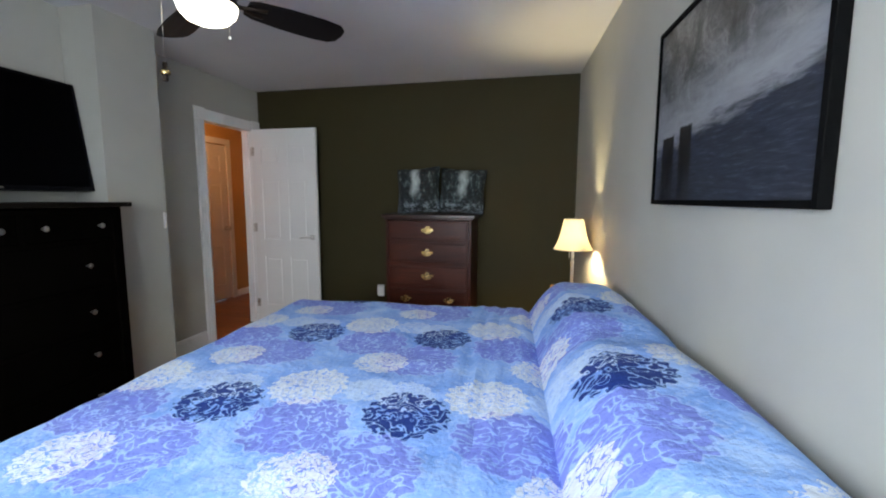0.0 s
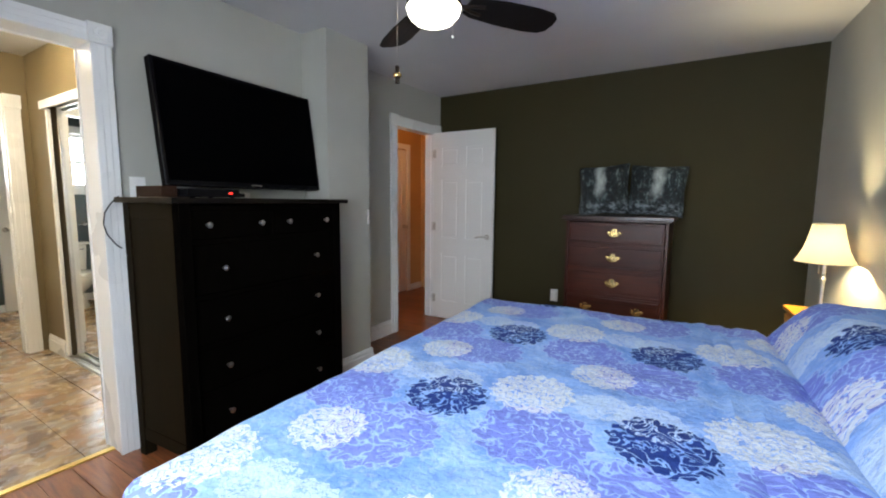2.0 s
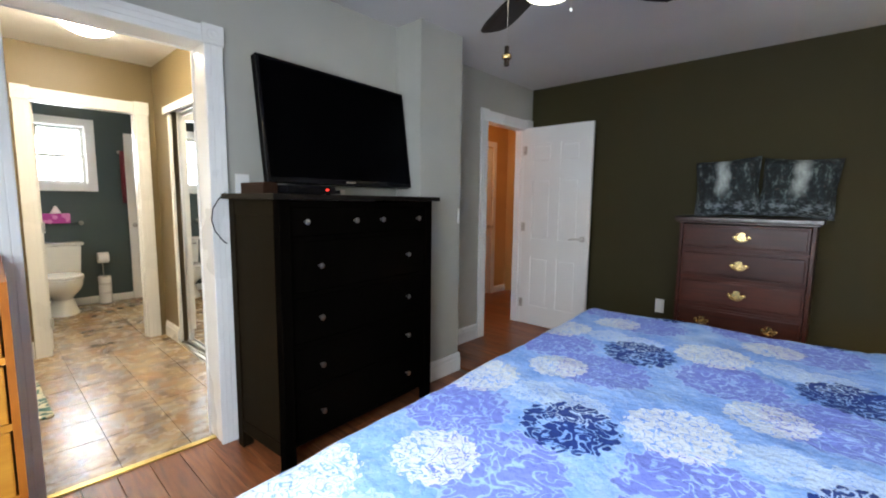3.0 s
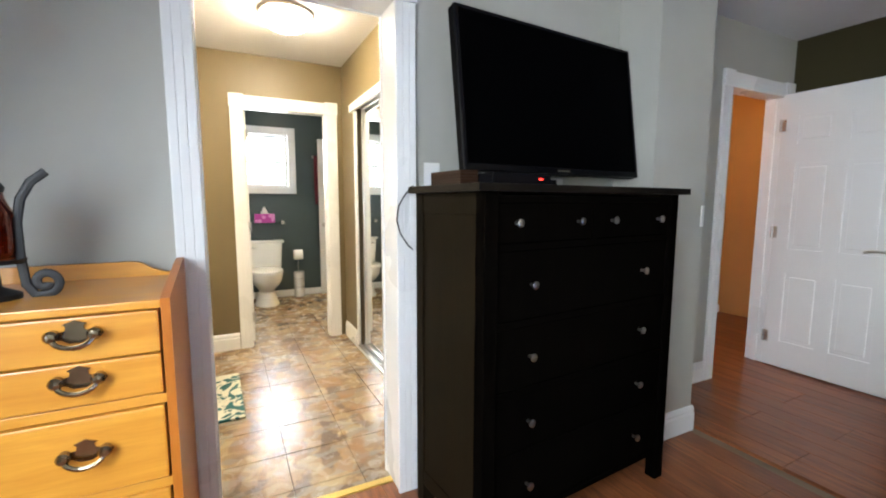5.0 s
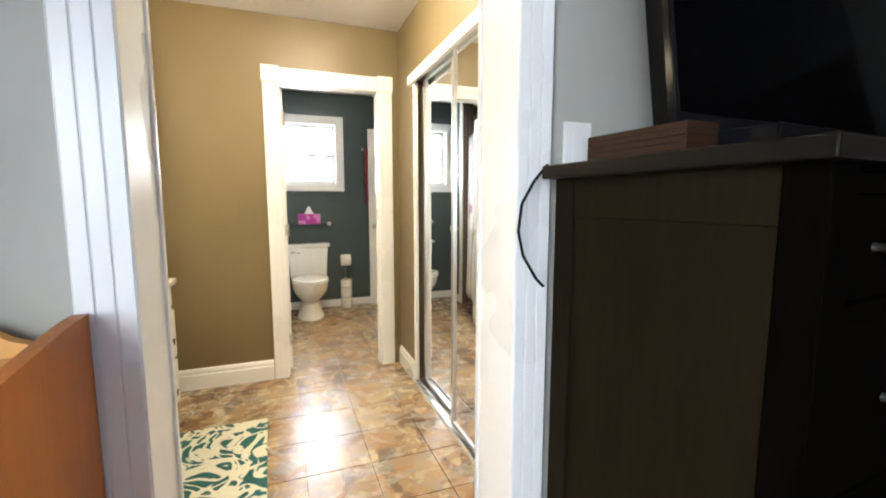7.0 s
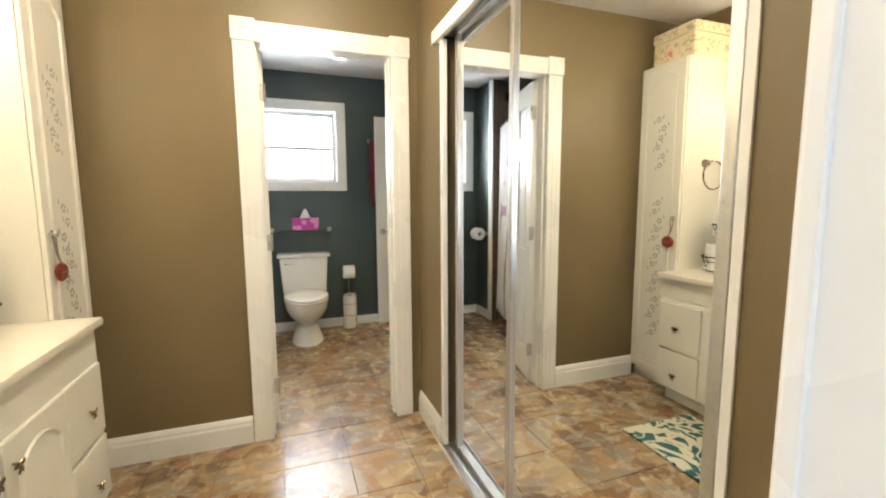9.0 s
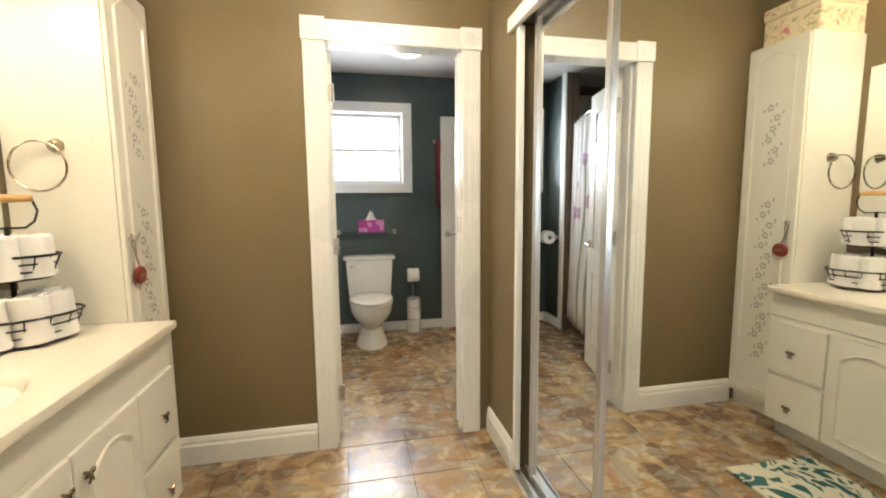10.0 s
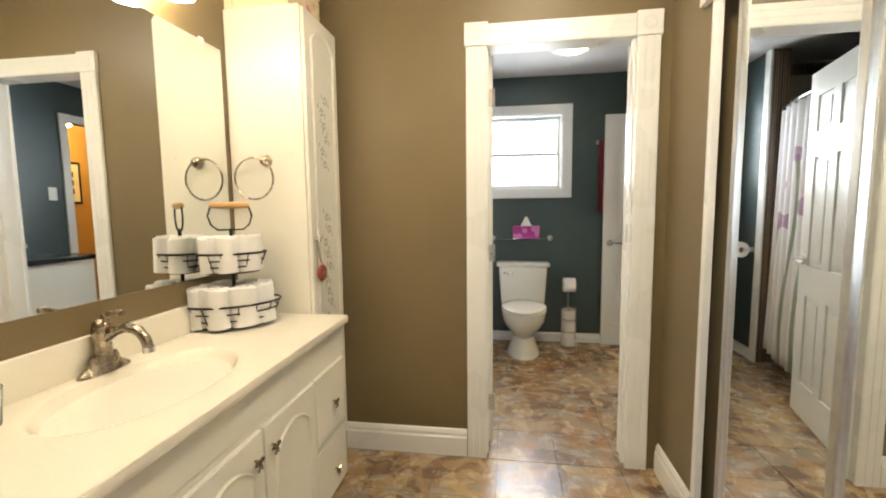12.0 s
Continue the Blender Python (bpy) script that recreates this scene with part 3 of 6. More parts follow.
for n_, (a_, b_, s_) in enumerate((
        ((-2.64, -0.57), (-2.64, 0.36), (1, 0)), ((-2.64, 1.24), (-2.64, 2.362), (1, 0)), ((-2.64, 2.362), (-2.40, 2.362), (0, -1)),
        ((-2.40, 2.346), (-2.40, 2.786), (1, 0)), ((-2.40, 2.77), (-2.78, 2.77), (0, 1)), ((-2.78, 2.786), (-2.78, 3.48), (1, 0)),
        ((-2.02, 4.366), (0.44, 4.366), (0, -1)), ((-4.95, -0.05), (-4.95, 0.59), (1, 0)), ((-4.934, 1.505), (-4.567, 1.505), (0, -1)),
        ((-3.10, 1.505), (-2.80, 1.505), (0, -1)))):
    baseboard("baseboard", a_, b_, s_)
for a_, b_, s_ in (((-6.93, 0.33), (-6.93, 2.45), (1, 0)), ((-6.93, 0.33), (-6.6, 0.33), (0, 1)), ((-3.88, 2.9), (-3.88, 4.38), (1, 0)), ((-3.88, 5.28), (-3.88, 5.55), (1, 0))):
    baseboard("baseboard", a_, b_, s_, 0.085)


def casing(name, axis, face, out, lo, hi, top, w=0.085, blocks=True, low=0.0):
    """Fluted door casing round an opening lo..hi along y (axis 'x') or along x (axis 'y')."""
    root = thing(name, Matrix(), "white fluted door casing with corner blocks", "trim")
    root["kind"] = "structure"

    def bar(nm, a0, a1, z0, z1, d, upright):
        bm = B()

        def b(p0, p1, q0, q1, e0, e1, bev):
            f0, f1 = face + out * e0, face + out * e1
            if axis == "x":
                box(bm, f0, f1, p0, p1, q0, q1, bev)
            else:
                box(bm, p0, p1, f0, f1, q0, q1, bev)
        b(a0, a1, z0, z1, 0, d, 0.003)
        if upright is not None:
            n, span = 3, (a1 - a0) if upright else (z1 - z0)
            for k in range(n):
                c = (a0 if upright else z0) + span * (0.18 + 0.32 * k)
                if upright:
                    b(c - 0.0125, c + 0.0125, z0, z1 - 0.002, d, d + 0.0022, 0.002)
                else:
                    b(a0 + 0.002, a1 - 0.002, c - 0.0125, c + 0.0125, d, d + 0.0022, 0.002)
        else:
            c, zc = (a0 + a1) / 2, (z0 + z1) / 2
            ring = lathe(B(), [(0.030, 0), (0.029, 0.003), (0.024, 0.0035), (0.020, 0.001), (0.011, 0.001), (0.009, 0.003), (0, 0.004)], 20)
            turn = pose(0, 0, 0, 0, 90 * out, 0) if axis == "x" else pose(0, 0, 0, -90 * out, 0, 0)
            place = (face + out * d, c, zc) if axis == "x" else (c, face + out * d, zc)
            bmesh.ops.transform(ring, matrix=Matrix.Translation(place) @ turn, verts=ring.verts)
            tmp = bpy.data.meshes.new("tmp")
            ring.to_mesh(tmp), ring.free()
            bm.from_mesh(tmp)
            bpy.data.meshes.remove(tmp)
        part(nm, bm, TRIM, root)
    g = 0.006
    bar("side_casing", lo - w + g, lo + g, low, top - g, 0.016, True)
    bar("side_casing", hi - g, hi + w - g, low, top - g, 0.016, True)
    if blocks:
        bar("corner_block", lo - w + g - 0.006, lo + g + 0.006, top - g, top + w, 0.024, None)
        bar("corner_block", hi - g - 0.006, hi + w - g + 0.006, top - g, top + w, 0.024, None)
        bar("head_casing", lo + g + 0.006, hi - g - 0.006, top - g, top + w - 0.008, 0.016, False)
    else:
        bar("head_casing", lo - w + g, hi + w - g, top - g, top + w - g, 0.016, False)
    return root


def jamb(name, x0, x1, y0, y1, top, stop_x=None):
    root = thing(name, Matrix(), "white painted door jamb lining the opening", "door jamb")
    root["kind"] = "structure"
    part("side_jamb", box(B(), x0, x1, y0 - 0.001, y0 + 0.016, 0, top), TRIM, root)
    part("side_jamb", box(B(), x0, x1, y1 - 0.016, y1 + 0.001, 0, top), TRIM, root)
    part("head_jamb", box(B(), x0, x1, y0 + 0.016, y1 - 0.016, top - 0.016, top + 0.001), TRIM, root)
    if stop_x:
        for nm, yy in (("door_stop", (y0 + 0.016, y0 + 0.028)), ("door_stop", (y1 - 0.028, y1 - 0.016))):
            part(nm, box(B(), stop_x - 0.018, stop_x + 0.018, *yy, 0, top - 0.016, 0.002), TRIM, root)
    return root


jamb("trim_dressing_opening", -2.802, -2.638, 0.445, 1.165, 2.04)
casing("trim_dressing_door_bedroom", "x", -2.64, 1, 0.461, 1.149, 2.024)
casing("trim_dressing_door_inside", "x", -2.80, -1, 0.461, 1.149, 2.024)
jamb("trim_bath_opening", -5.072, -4.948, 0.67, 1.378, 2.035, -5.0)
casing("trim_bath_door", "x", -4.95, 1, 0.686, 1.362, 2.02, 0.098)
casing("trim_bath_door_inside", "x", -5.07, -1, 0.686, 1.362, 2.035, 0.07, False)
jamb("trim_hall_opening", -2.902, -2.778, 3.565, 4.265, 2.04, -2.84)
casing("trim_hall_door", "x", -2.78, 1, 3.581, 4.249, 2.024, 0.10, True)
casing("trim_hall_closet_door", "x", -3.88, 1, 4.46, 5.2, 2.03, 0.07, False)
casing("trim_far_hall_door", "y", 2.45, -1, -6.90, -6.345, 2.10, 0.07, False)
built("threshold_strip", box(B(), -2.752, -2.715, 0.461, 1.149, -0.004, 0.007, 0.003), GOLDSTRIP, "gold metal threshold strip between wood and tile", "threshold", kind="structure")


def panel_door(name, m, w, label, h=2.0, t=0.035, handle_z=0.93, handle_side=1, lever=True):
    """Six-panel door: hinge edge at x = 0, opening edge at x = w, faces at y = 0 and y = t."""
    root = thing(name, m, label, "door")
    st, mid = 0.105, 0.085
    cols = ((st, (w - mid) / 2), ((w + mid) / 2, w - st))
    rows = ((0.20, 0.72), (0.90, 1.52), (1.66, 1.86))
    bm = B()
    for x0, x1 in ((0, st), (w - st, w), ((w - mid) / 2, (w + mid) / 2)):
        box(bm, x0, x1, 0, t, 0, h, 0.002)
    zs = [0] + [z for r in rows for z in r] + [h]
    for z0, z1 in zip(zs[::2], zs[1::2]):
        for x0, x1 in cols:
            box(bm, x0 - 0.001, x1 + 0.001, 0.0005, t - 0.0005, z0, z1)
    part("leaf", bm, DOORWHITE, root)
    for z0, z1 in rows:
        for x0, x1 in cols:
            pb = B()
            box(pb, x0 - 0.002, x1 + 0.002, 0.010, t - 0.010, z0 - 0.002, z1 + 0.002)
            box(pb, x0 + 0.028, x1 - 0.028, 0.003, t - 0.003, z0 + 0.028, z1 - 0.028, 0.006)
            part("panel", pb, DOORWHITE, root)
    hx = w - 0.06
    for s, y in ((-1, 0), (1, t)):
        hb = B()
        rod(hb, (hx, y, handle_z), (hx, y + s * 0.012, handle_z), 0.030, 0.027, 20)
        rod(hb, (hx, y + s * 0.012, handle_z), (hx, y + s * 0.045, handle_z), 0.011, 0.011, 12)
        if lever:
            tube(hb, [(hx, y + s * 0.045, handle_z), (hx - 0.035, y + s * 0.050, handle_z + 0.004), (hx - 0.075, y + s * 0.050, handle_z + 0.002), (hx - 0.115, y + s * 0.046, handle_z - 0.008)], 0.009, 10)
        else:
            lathe(hb, [(0, 0), (0.02, 0.002), (0.028, 0.016), (0.024, 0.03), (0, 0.034)], 16, Matrix.Translation((hx, y + s * 0.038, handle_z)) @ pose(0, 0, 0, -90 * s, 0, 0))
        part("handle", hb, NICKEL, root, "satin nickel handle", True)
    for z in (0.22, 1.02, 1.80):
        gb = B()
        rod(gb, (-0.004, -0.004, z - 0.045), (-0.004, -0.004, z + 0.045), 0.007, 0.007, 10)
        box(gb, -0.002, 0.03, -0.0015, 0.0, z - 0.043, z + 0.043)
        box(gb, -0.0018, 0.0, 0.004, t - 0.003, z - 0.043, z + 0.043)
        part("hinge", gb, NICKEL, root, "nickel hinge")
    return root


# bedroom door stands open along the north wall
panel_door("door_bedroom", pose(-2.765, 4.215, 0.012, 0, 0, 0), 0.72, "white six-panel bedroom door standing open by the dark wall", 2.02)
# bathroom door opens inwards, past square
panel_door("door_bath", pose(-5.080, 0.716, 0.012, 0, 0, 193), 0.655, "white six-panel bathroom door standing open", 2.0)
panel_door("door_hall_closet", pose(-3.885, 4.465, 0.012, 0, 0, 90), 0.73, "closed white panel door in the warm lit hall", 2.0, lever=False)
panel_door("door_bath_hall", pose(-6.862, 2.43, 0.012, 0, 0, -91), 0.79, "white panel door folded open against the bathroom wall", 2.05)

# bathroom window
win = thing("window_1", Matrix(), "white double-hung window with bright daylight behind", "window")
win["kind"] = "structure"
X_, Y0_, Y1_, Z0_, Z1_ = -6.93, 0.465, 1.29, 1.43, 2.105
for nm, b_ in (("window_frame", (X_, X_ + 0.018, Y0_ - 0.08, Y0_ + 0.004, Z0_ - 0.08, Z1_ + 0.08)), ("window_frame", (X_, X_ + 0.018, Y1_ - 0.004, Y1_ + 0.08, Z0_ - 0.08, Z1_ + 0.08)),
               ("window_frame", (X_, X_ + 0.018, Y0_ + 0.004, Y1_ - 0.004, Z1_ - 0.004, Z1_ + 0.08)), ("window_sill", (X_, X_ + 0.022, Y0_ + 0.004, Y1_ - 0.004, Z0_ - 0.08, Z0_ + 0.004)),
               ("reveal", (X_ - 0.16, X_, Y0_, Y0_ + 0.012, Z0_, Z1_)), ("reveal", (X_ - 0.16, X_, Y1_ - 0.012, Y1_, Z0_, Z1_)), ("reveal", (X_ - 0.16, X_, Y0_ + 0.012, Y1_ - 0.012, Z1_ - 0.012, Z1_)), ("reveal", (X_ - 0.16, X_, Y0_ + 0.012, Y1_ - 0.012, Z0_, Z0_ + 0.012))):
    part(nm, box(B(), *b_, 0.002), TRIM, win)
zm_ = 1.755
for k_, (z0_, z1_, xo_) in enumerate(((Z0_ + 0.012, zm_ + 0.015, -0.075), (zm_ - 0.015, Z1_ - 0.012, -0.105))):
    sb = B()
    y0, y1, s = Y0_ + 0.012, Y1_ - 0.012, 0.034
    box(sb, X_ + xo_ - 0.014, X_ + xo_ + 0.014, y0, y0 + s, z0_, z1_, 0.002), box(sb, X_ + xo_ - 0.014, X_ + xo_ + 0.014, y1 - s, y1, z0_, z1_, 0.002)
    box(sb, X_ + xo_ - 0.014, X_ + xo_ + 0.014, y0 + s, y1 - s, z0_, z0_ + s, 0.002), box(sb, X_ + xo_ - 0.014, X_ + xo_ + 0.014, y0 + s, y1 - s, z1_ - s, z1_, 0.002)
    sash = part("sash", sb, TRIM, win)
    pane = part("pane", box(B(), X_ + xo_ - 0.003, X_ + xo_ + 0.003, y0 + s, y1 - s, z0_ + s, z1_ - s), GLASS, sash)
    pane.visible_shadow = False
built("backdrop", box(B(), -8.6, -8.55, -1.6, 2.4, 0.6, 3.6), DAYLIGHT, "bright overcast sky beyond the window", "sky", kind="structure")

# bedroom window, behind the walker
win2 = thing("window_2", Matrix(), "white framed bedroom window letting in cool daylight", "window")
win2["kind"] = "structure"
for b_ in ((-1.63, -1.545, -0.57, -0.552, 0.77, 2.16), (0.445, 0.53, -0.57, -0.552, 0.77, 2.16), (-1.545, 0.445, -0.57, -0.552, 2.075, 2.16), (-1.545, 0.445, -0.57, -0.548, 0.77, 0.855), (-0.57, -0.53, -0.67, -0.63, 0.855, 2.075)):
    part("window_frame", box(B(), *b_, 0.002), TRIM, win2)
pane = part("pane", box(B(), -1.545, 0.445, -0.655, -0.649, 0.855, 2.075), GLASS, win2)
pane.visible_shadow = False
built("backdrop", box(B(), -3.6, 2.6, -2.85, -2.8, 0.3, 3.6), DAYLIGHT, "bright overcast sky beyond the bedroom window", "sky", kind="structure")

# ---------------------------------------------------------------- bed


def build_bed():
    """King bed in the east wall's frame: head at x = 0, spread hangs over foot and sides."""
    root = thing("bed", SKEW, "king bed made up with a blue and white medallion bedspread", "bed")
    head, foot, north, south, top = -0.02, -1.94, -1.53, -3.62, 0.70
    part("bed_base", box(B(), head - 0.03, foot + 0.06, south + 0.06, north - 0.06, 0.05, 0.34, 0.02), BLACKMATT, root)
    part("mattress", box(B(), head - 0.02, foot + 0.03, south + 0.03, north - 0.03, 0.34, 0.645, 0.05), TOWEL, root, "white mattress")
    bm = B()
    uvl = bm.loops.layers.uv.new("UVMap")
    drop, step = 0.42, 0.024
    nu, nv = int((head - foot + drop) / step), int((north - south + 2 * drop) / step)
    grid, rad = {}, 0.055

    def fall(d):
        """How far out and down the cloth lies, d past the rounded edge."""
        q = rad * math.pi / 2
        if d <= 0:
            return 0.0, 0.0
        if d < q:
            a = d / rad
            return rad * math.sin(a), rad * (1 - math.cos(a))
        return rad + 0.02 * math.sin(min(1, (d - q) / 0.3) * 1.5), rad + d - q

    for i in range(nu + 1):
        for j in range(nv + 1):
            u = head - i * step
            v = south - drop + j * step
            a = max(0.0, (foot + rad) - u)
            b = max(0.0, v - (north - rad), (south + rad) - v)
            d = math.hypot(a, b)
            out, down = fall(d)
            x, y = max(u, foot + rad), min(max(v, south + rad), north - rad)
            if d > 0:
                x -= out * a / d
                y += out * b / d * (1 if v > 0.5 * (north + south) else -1)
            z = top - down
            s = head - u
            # pillows under the spread, with the cloth tucked in front of them
            if s < 0.60:
                t_ = min(1.0, max(0.0, (0.45 - s) / 0.17))
                lift = 0.185 * math.sin(t_ * math.pi / 2) ** 0.9
                lift *= 1.0 - 0.30 * max(0.0, (0.10 - s) / 0.10) ** 2
                gap = abs(v - 0.5 * (north + south))
                lift *= 1.0 - 0.10 * math.exp(-(gap / 0.10) ** 2)
                ends = min(1.0, max(0.0, (north - v) / 0.16)) * min(1.0, max(0.0, (v - south) / 0.16))
                z += lift * math.sin(ends * math.pi / 2) if d == 0 or a == 0 else 0
                z -= 0.028 * math.exp(-((s - 0.462) / 0.022) ** 2)
            p = Vector((u * 3.1, v * 3.1, 0.3))
            z += 0.010 * noise.noise(p) + 0.005 * noise.noise(p * 3.3)
            fold = max(0.0, down - 0.06)
            ripple = 0.030 * min(1.0, fold / 0.25) * noise.noise(Vector((u * 5, v * 5, 4.0)))
            if b > 0 and d > 0:
                y += ripple * (1 if v > 0.5 * (north + south) else -1)
            if a > 0 and d > 0:
                x -= ripple
            if s < 1.1:
                z += 0.006 * math.sin(s * 82 + 3.5 * noise.noise(p * 0.6)) * math.exp(-((s - 0.66) / 0.15) ** 2) * (1 + 0.7 * noise.noise(p * 1.5))
            grid[i, j] = (bm.verts.new((x, y, z)), (u, v))
    for i in range(nu):
        for j in range(nv):
            q = [grid[i, j], grid[i + 1, j], grid[i + 1, j + 1], grid[i, j + 1]]
            f = bm.faces.new([w[0] for w in q])
            for loop, w in zip(f.loops, q):
                loop[uvl].uv = w[1]
    sp = part("bedspread", bm, SPREAD, root, "blue quilted bedspread with lace medallions", True)
    th = sp.modifiers.new("thickness", "SOLIDIFY")
    th.thickness, th.offset = 0.014, -1
    return root


build_bed()

# picture over the bed
pic = thing("framed_picture", SKEW, "large black-framed misty lake print on the wall", "picture")
py0, py1, pz0, pz1 = -3.145, -2.18, 1.315, 1.975
fb = B()
for b_ in ((-0.030, -0.002, py0, py0 + 0.018, pz0, pz1), (-0.030, -0.002, py1 - 0.018, py1, pz0, pz1), (-0.030, -0.002, py0 + 0.018, py1 - 0.018, pz0, pz0 + 0.018), (-0.030, -0.002, py0 + 0.018, py1 - 0.018, pz1 - 0.018, pz1)):
    box(fb, *b_, 0.003)
part("frame", fb, BLACKMATT, pic)
bm = B()
uvl = bm.loops.layers.uv.new("UVMap")
vs = [bm.verts.new((-0.022, y, z)) for y, z in ((py1 - 0.017, pz0 + 0.017), (py0 + 0.017, pz0 + 0.017), (py0 + 0.017, pz1 - 0.017), (py1 - 0.017, pz1 - 0.017))]
f_ = bm.faces.new(vs)
for lp, uv_ in zip(f_.loops, ((0, 0), (1, 0), (1, 1), (0, 1))):
    lp[uvl].uv = uv_
part("print", bm, PRINT, pic, "grey misty lake with bare trees")
part("backing", box(B(), -0.019, -0.004, py0 + 0.017, py1 - 0.017, pz0 + 0.017, pz1 - 0.017), BLACKMATT, pic)

# nightstand and table lamp
ns = thing("nightstand", SKEW @ pose(0, -1.06, 0), "small honey pine nightstand beside the bed", "nightstand")
part("top", box(B(), -0.285, -0.02, -0.24, 0.24, 0.675, 0.70, 0.006), PINE, ns)
part("body", box(B(), -0.265, -0.03, -0.22, 0.22, 0.10, 0.675, 0.003), PINESIDE, ns)
dr = part("drawer", box(B(), -0.280, -0.265, -0.20, 0.20, 0.48, 0.655, 0.004), PINE, ns)
part("knob", lathe(B(), [(0, 0.025), (0.014, 0.02), (0.012, 0.01), (0.006, 0)], 12, pose(-0.28, 0, 0.567, 0, -90, 0)), NICKEL, dr, "", True)
for sx in (-0.25, -0.05):
    for sy in (-0.2, 0.2):
        part("leg", box(B(), sx - 0.02, sx + 0.02, sy - 0.02, sy + 0.02, 0, 0.10, 0.003), PINESIDE, ns)

lamp = thing("table_lamp", pose(0.376, 3.354, 0.70), "nickel stick table lamp, lit, with a cream bell shade", "lamp")
part("base", lathe(B(), [(0, 0), (0.065, 0), (0.065, 0.008), (0.05, 0.016), (0.022, 0.022), (0.014, 0.05), (0.011, 0.06)], 28), NICKEL, lamp, "", True)
part("stem", lathe(B(), [(0.011, 0.05), (0.011, 0.18), (0.015, 0.185), (0.015, 0.20), (0.010, 0.205), (0.010, 0.27), (0.018, 0.275), (0.018, 0.33), (0.006, 0.34), (0.003, 0.505), (0, 0.507)], 16), NICKEL, lamp, "", True)
part("shade", lathe(B(), [(0.132, 0.290), (0.118, 0.315), (0.098, 0.36), (0.082, 0.42), (0.070, 0.48), (0.066, 0.500), (0.064, 0.499), (0.068, 0.48), (0.080, 0.42), (0.096, 0.36), (0.116, 0.315), (0.130, 0.291)], 40), SHADE, lamp, "glowing cream bell shade", True)
part("shade_ring", tube(B(), arc((0, 0, 0.497), 0.065, 0, 360, 32, "xy"), 0.0025, 6), NICKEL, lamp)
part("pull_switch", rod(B(), (-0.022, 0, 0.225), (-0.022, 0, 0.275), 0.0035, 0.0035, 8), NICKEL, lamp)


# ---------------------------------------------------------------- tall cherry chest with cushions
def bail_handle(parent, m, w=0.085, metal_=None, plates=True):
    """Backplate with two posts and a hanging bail; faces -y."""
    metal_ = metal_ or BRASS
    h = new("handle")
    bm = B()
    prof = [(-0.46, 0.0), (-0.42, 0.10), (-0.30, 0.06), (-0.24, 0.10), (-0.16, 0.12), (-0.14, 0.24), (-0.20, 0.28), (0.0, 0.38), (0.20, 0.28), (0.14, 0.24), (0.16, 0.12), (0.24, 0.10), (0.30, 0.06), (0.42, 0.10), (0.46, 0.0), (0.40, -0.10), (0.22, -0.10), (0.10, -0.20), (-0.10, -0.20), (-0.22, -0.10), (-0.40, -0.10)]
    front = [bm.verts.new((x * w * 1.25, -0.004, z * w)) for x, z in prof]
    back = [bm.verts.new((x * w * 1.25, 0, z * w)) for x, z in prof]
    bm.faces.new(front)
    for k in range(len(prof)):
        bm.faces.new((front[k], front[(k + 1) % len(prof)], back[(k + 1) % len(prof)], back[k]))
    for s in (-1, 1):
        lathe(bm, [(0, 0.026), (0.009, 0.025), (0.014, 0.019), (0.013, 0.012), (0.009, 0.008), (0.012, 0)], 12, pose(s * w * 0.42, -0.003, 0.004, 90, 0, 0))
    pts = [(w * 0.42 * math.cos(a), -0.020 - 0.008 * math.sin(a), 0.004 - w * 0.30 * math.sin(a)) for a in (math.pi * k / 12 for k in range(13))]
    tube(bm, pts, 0.0055, 8)
    bmesh.ops.recalc_face_normals(bm, faces=bm.faces)
    me = bpy.data.meshes.new("handle")
    bm.to_mesh(me), bm.free()
    me.materials.append(metal_)
    h.name = "handle_gone"
    bpy.data.objects.remove(h)
    ob = new("handle", me)
    ob.parent = parent
    ob.matrix_basis = m
    return ob


ch = thing("chest_of_drawers", pose(-0.825, 3.93, 0), "dark cherry chest of drawers with brass handles", "chest")
tp_ = B()
box(tp_, -0.425, 0.425, -0.01, 0.425, 1.165, 1.195, 0.006), box(tp_, -0.408, 0.408, 0.004, 0.425, 1.148, 1.165, 0.006)
part("top", tp_, CHERRYTOP, ch, "almost black moulded top")
for x0, x1 in ((-0.392, -0.370), (0.370, 0.392)):
    part("side_panel", box(B(), x0, x1, 0.018, 0.425, 0.09, 1.148, 0.002), CHERRY, ch)
part("back_panel", box(B(), -0.37, 0.37, 0.405, 0.42, 0.09, 1.148), CHERRY, ch)
for z in (0.115, 0.325, 0.54, 0.752, 0.960):
    part("rail", box(B(), -0.37, 0.37, 0.020, 0.06, z - 0.012, z + 0.012, 0.002), CHERRY, ch)
pb = B()
box(pb, -0.40, 0.40, 0.010, 0.42, 0.05, 0.09, 0.004), box(pb, -0.40, -0.30, 0.012, 0.05, 0, 0.05, 0.006), box(pb, 0.30, 0.40, 0.012, 0.05, 0, 0.05, 0.006), box(pb, -0.40, -0.34, 0.36, 0.42, 0, 0.05, 0.006), box(pb, 0.34, 0.40, 0.36, 0.42, 0, 0.05, 0.006)
part("plinth", pb, CHERRY, ch)
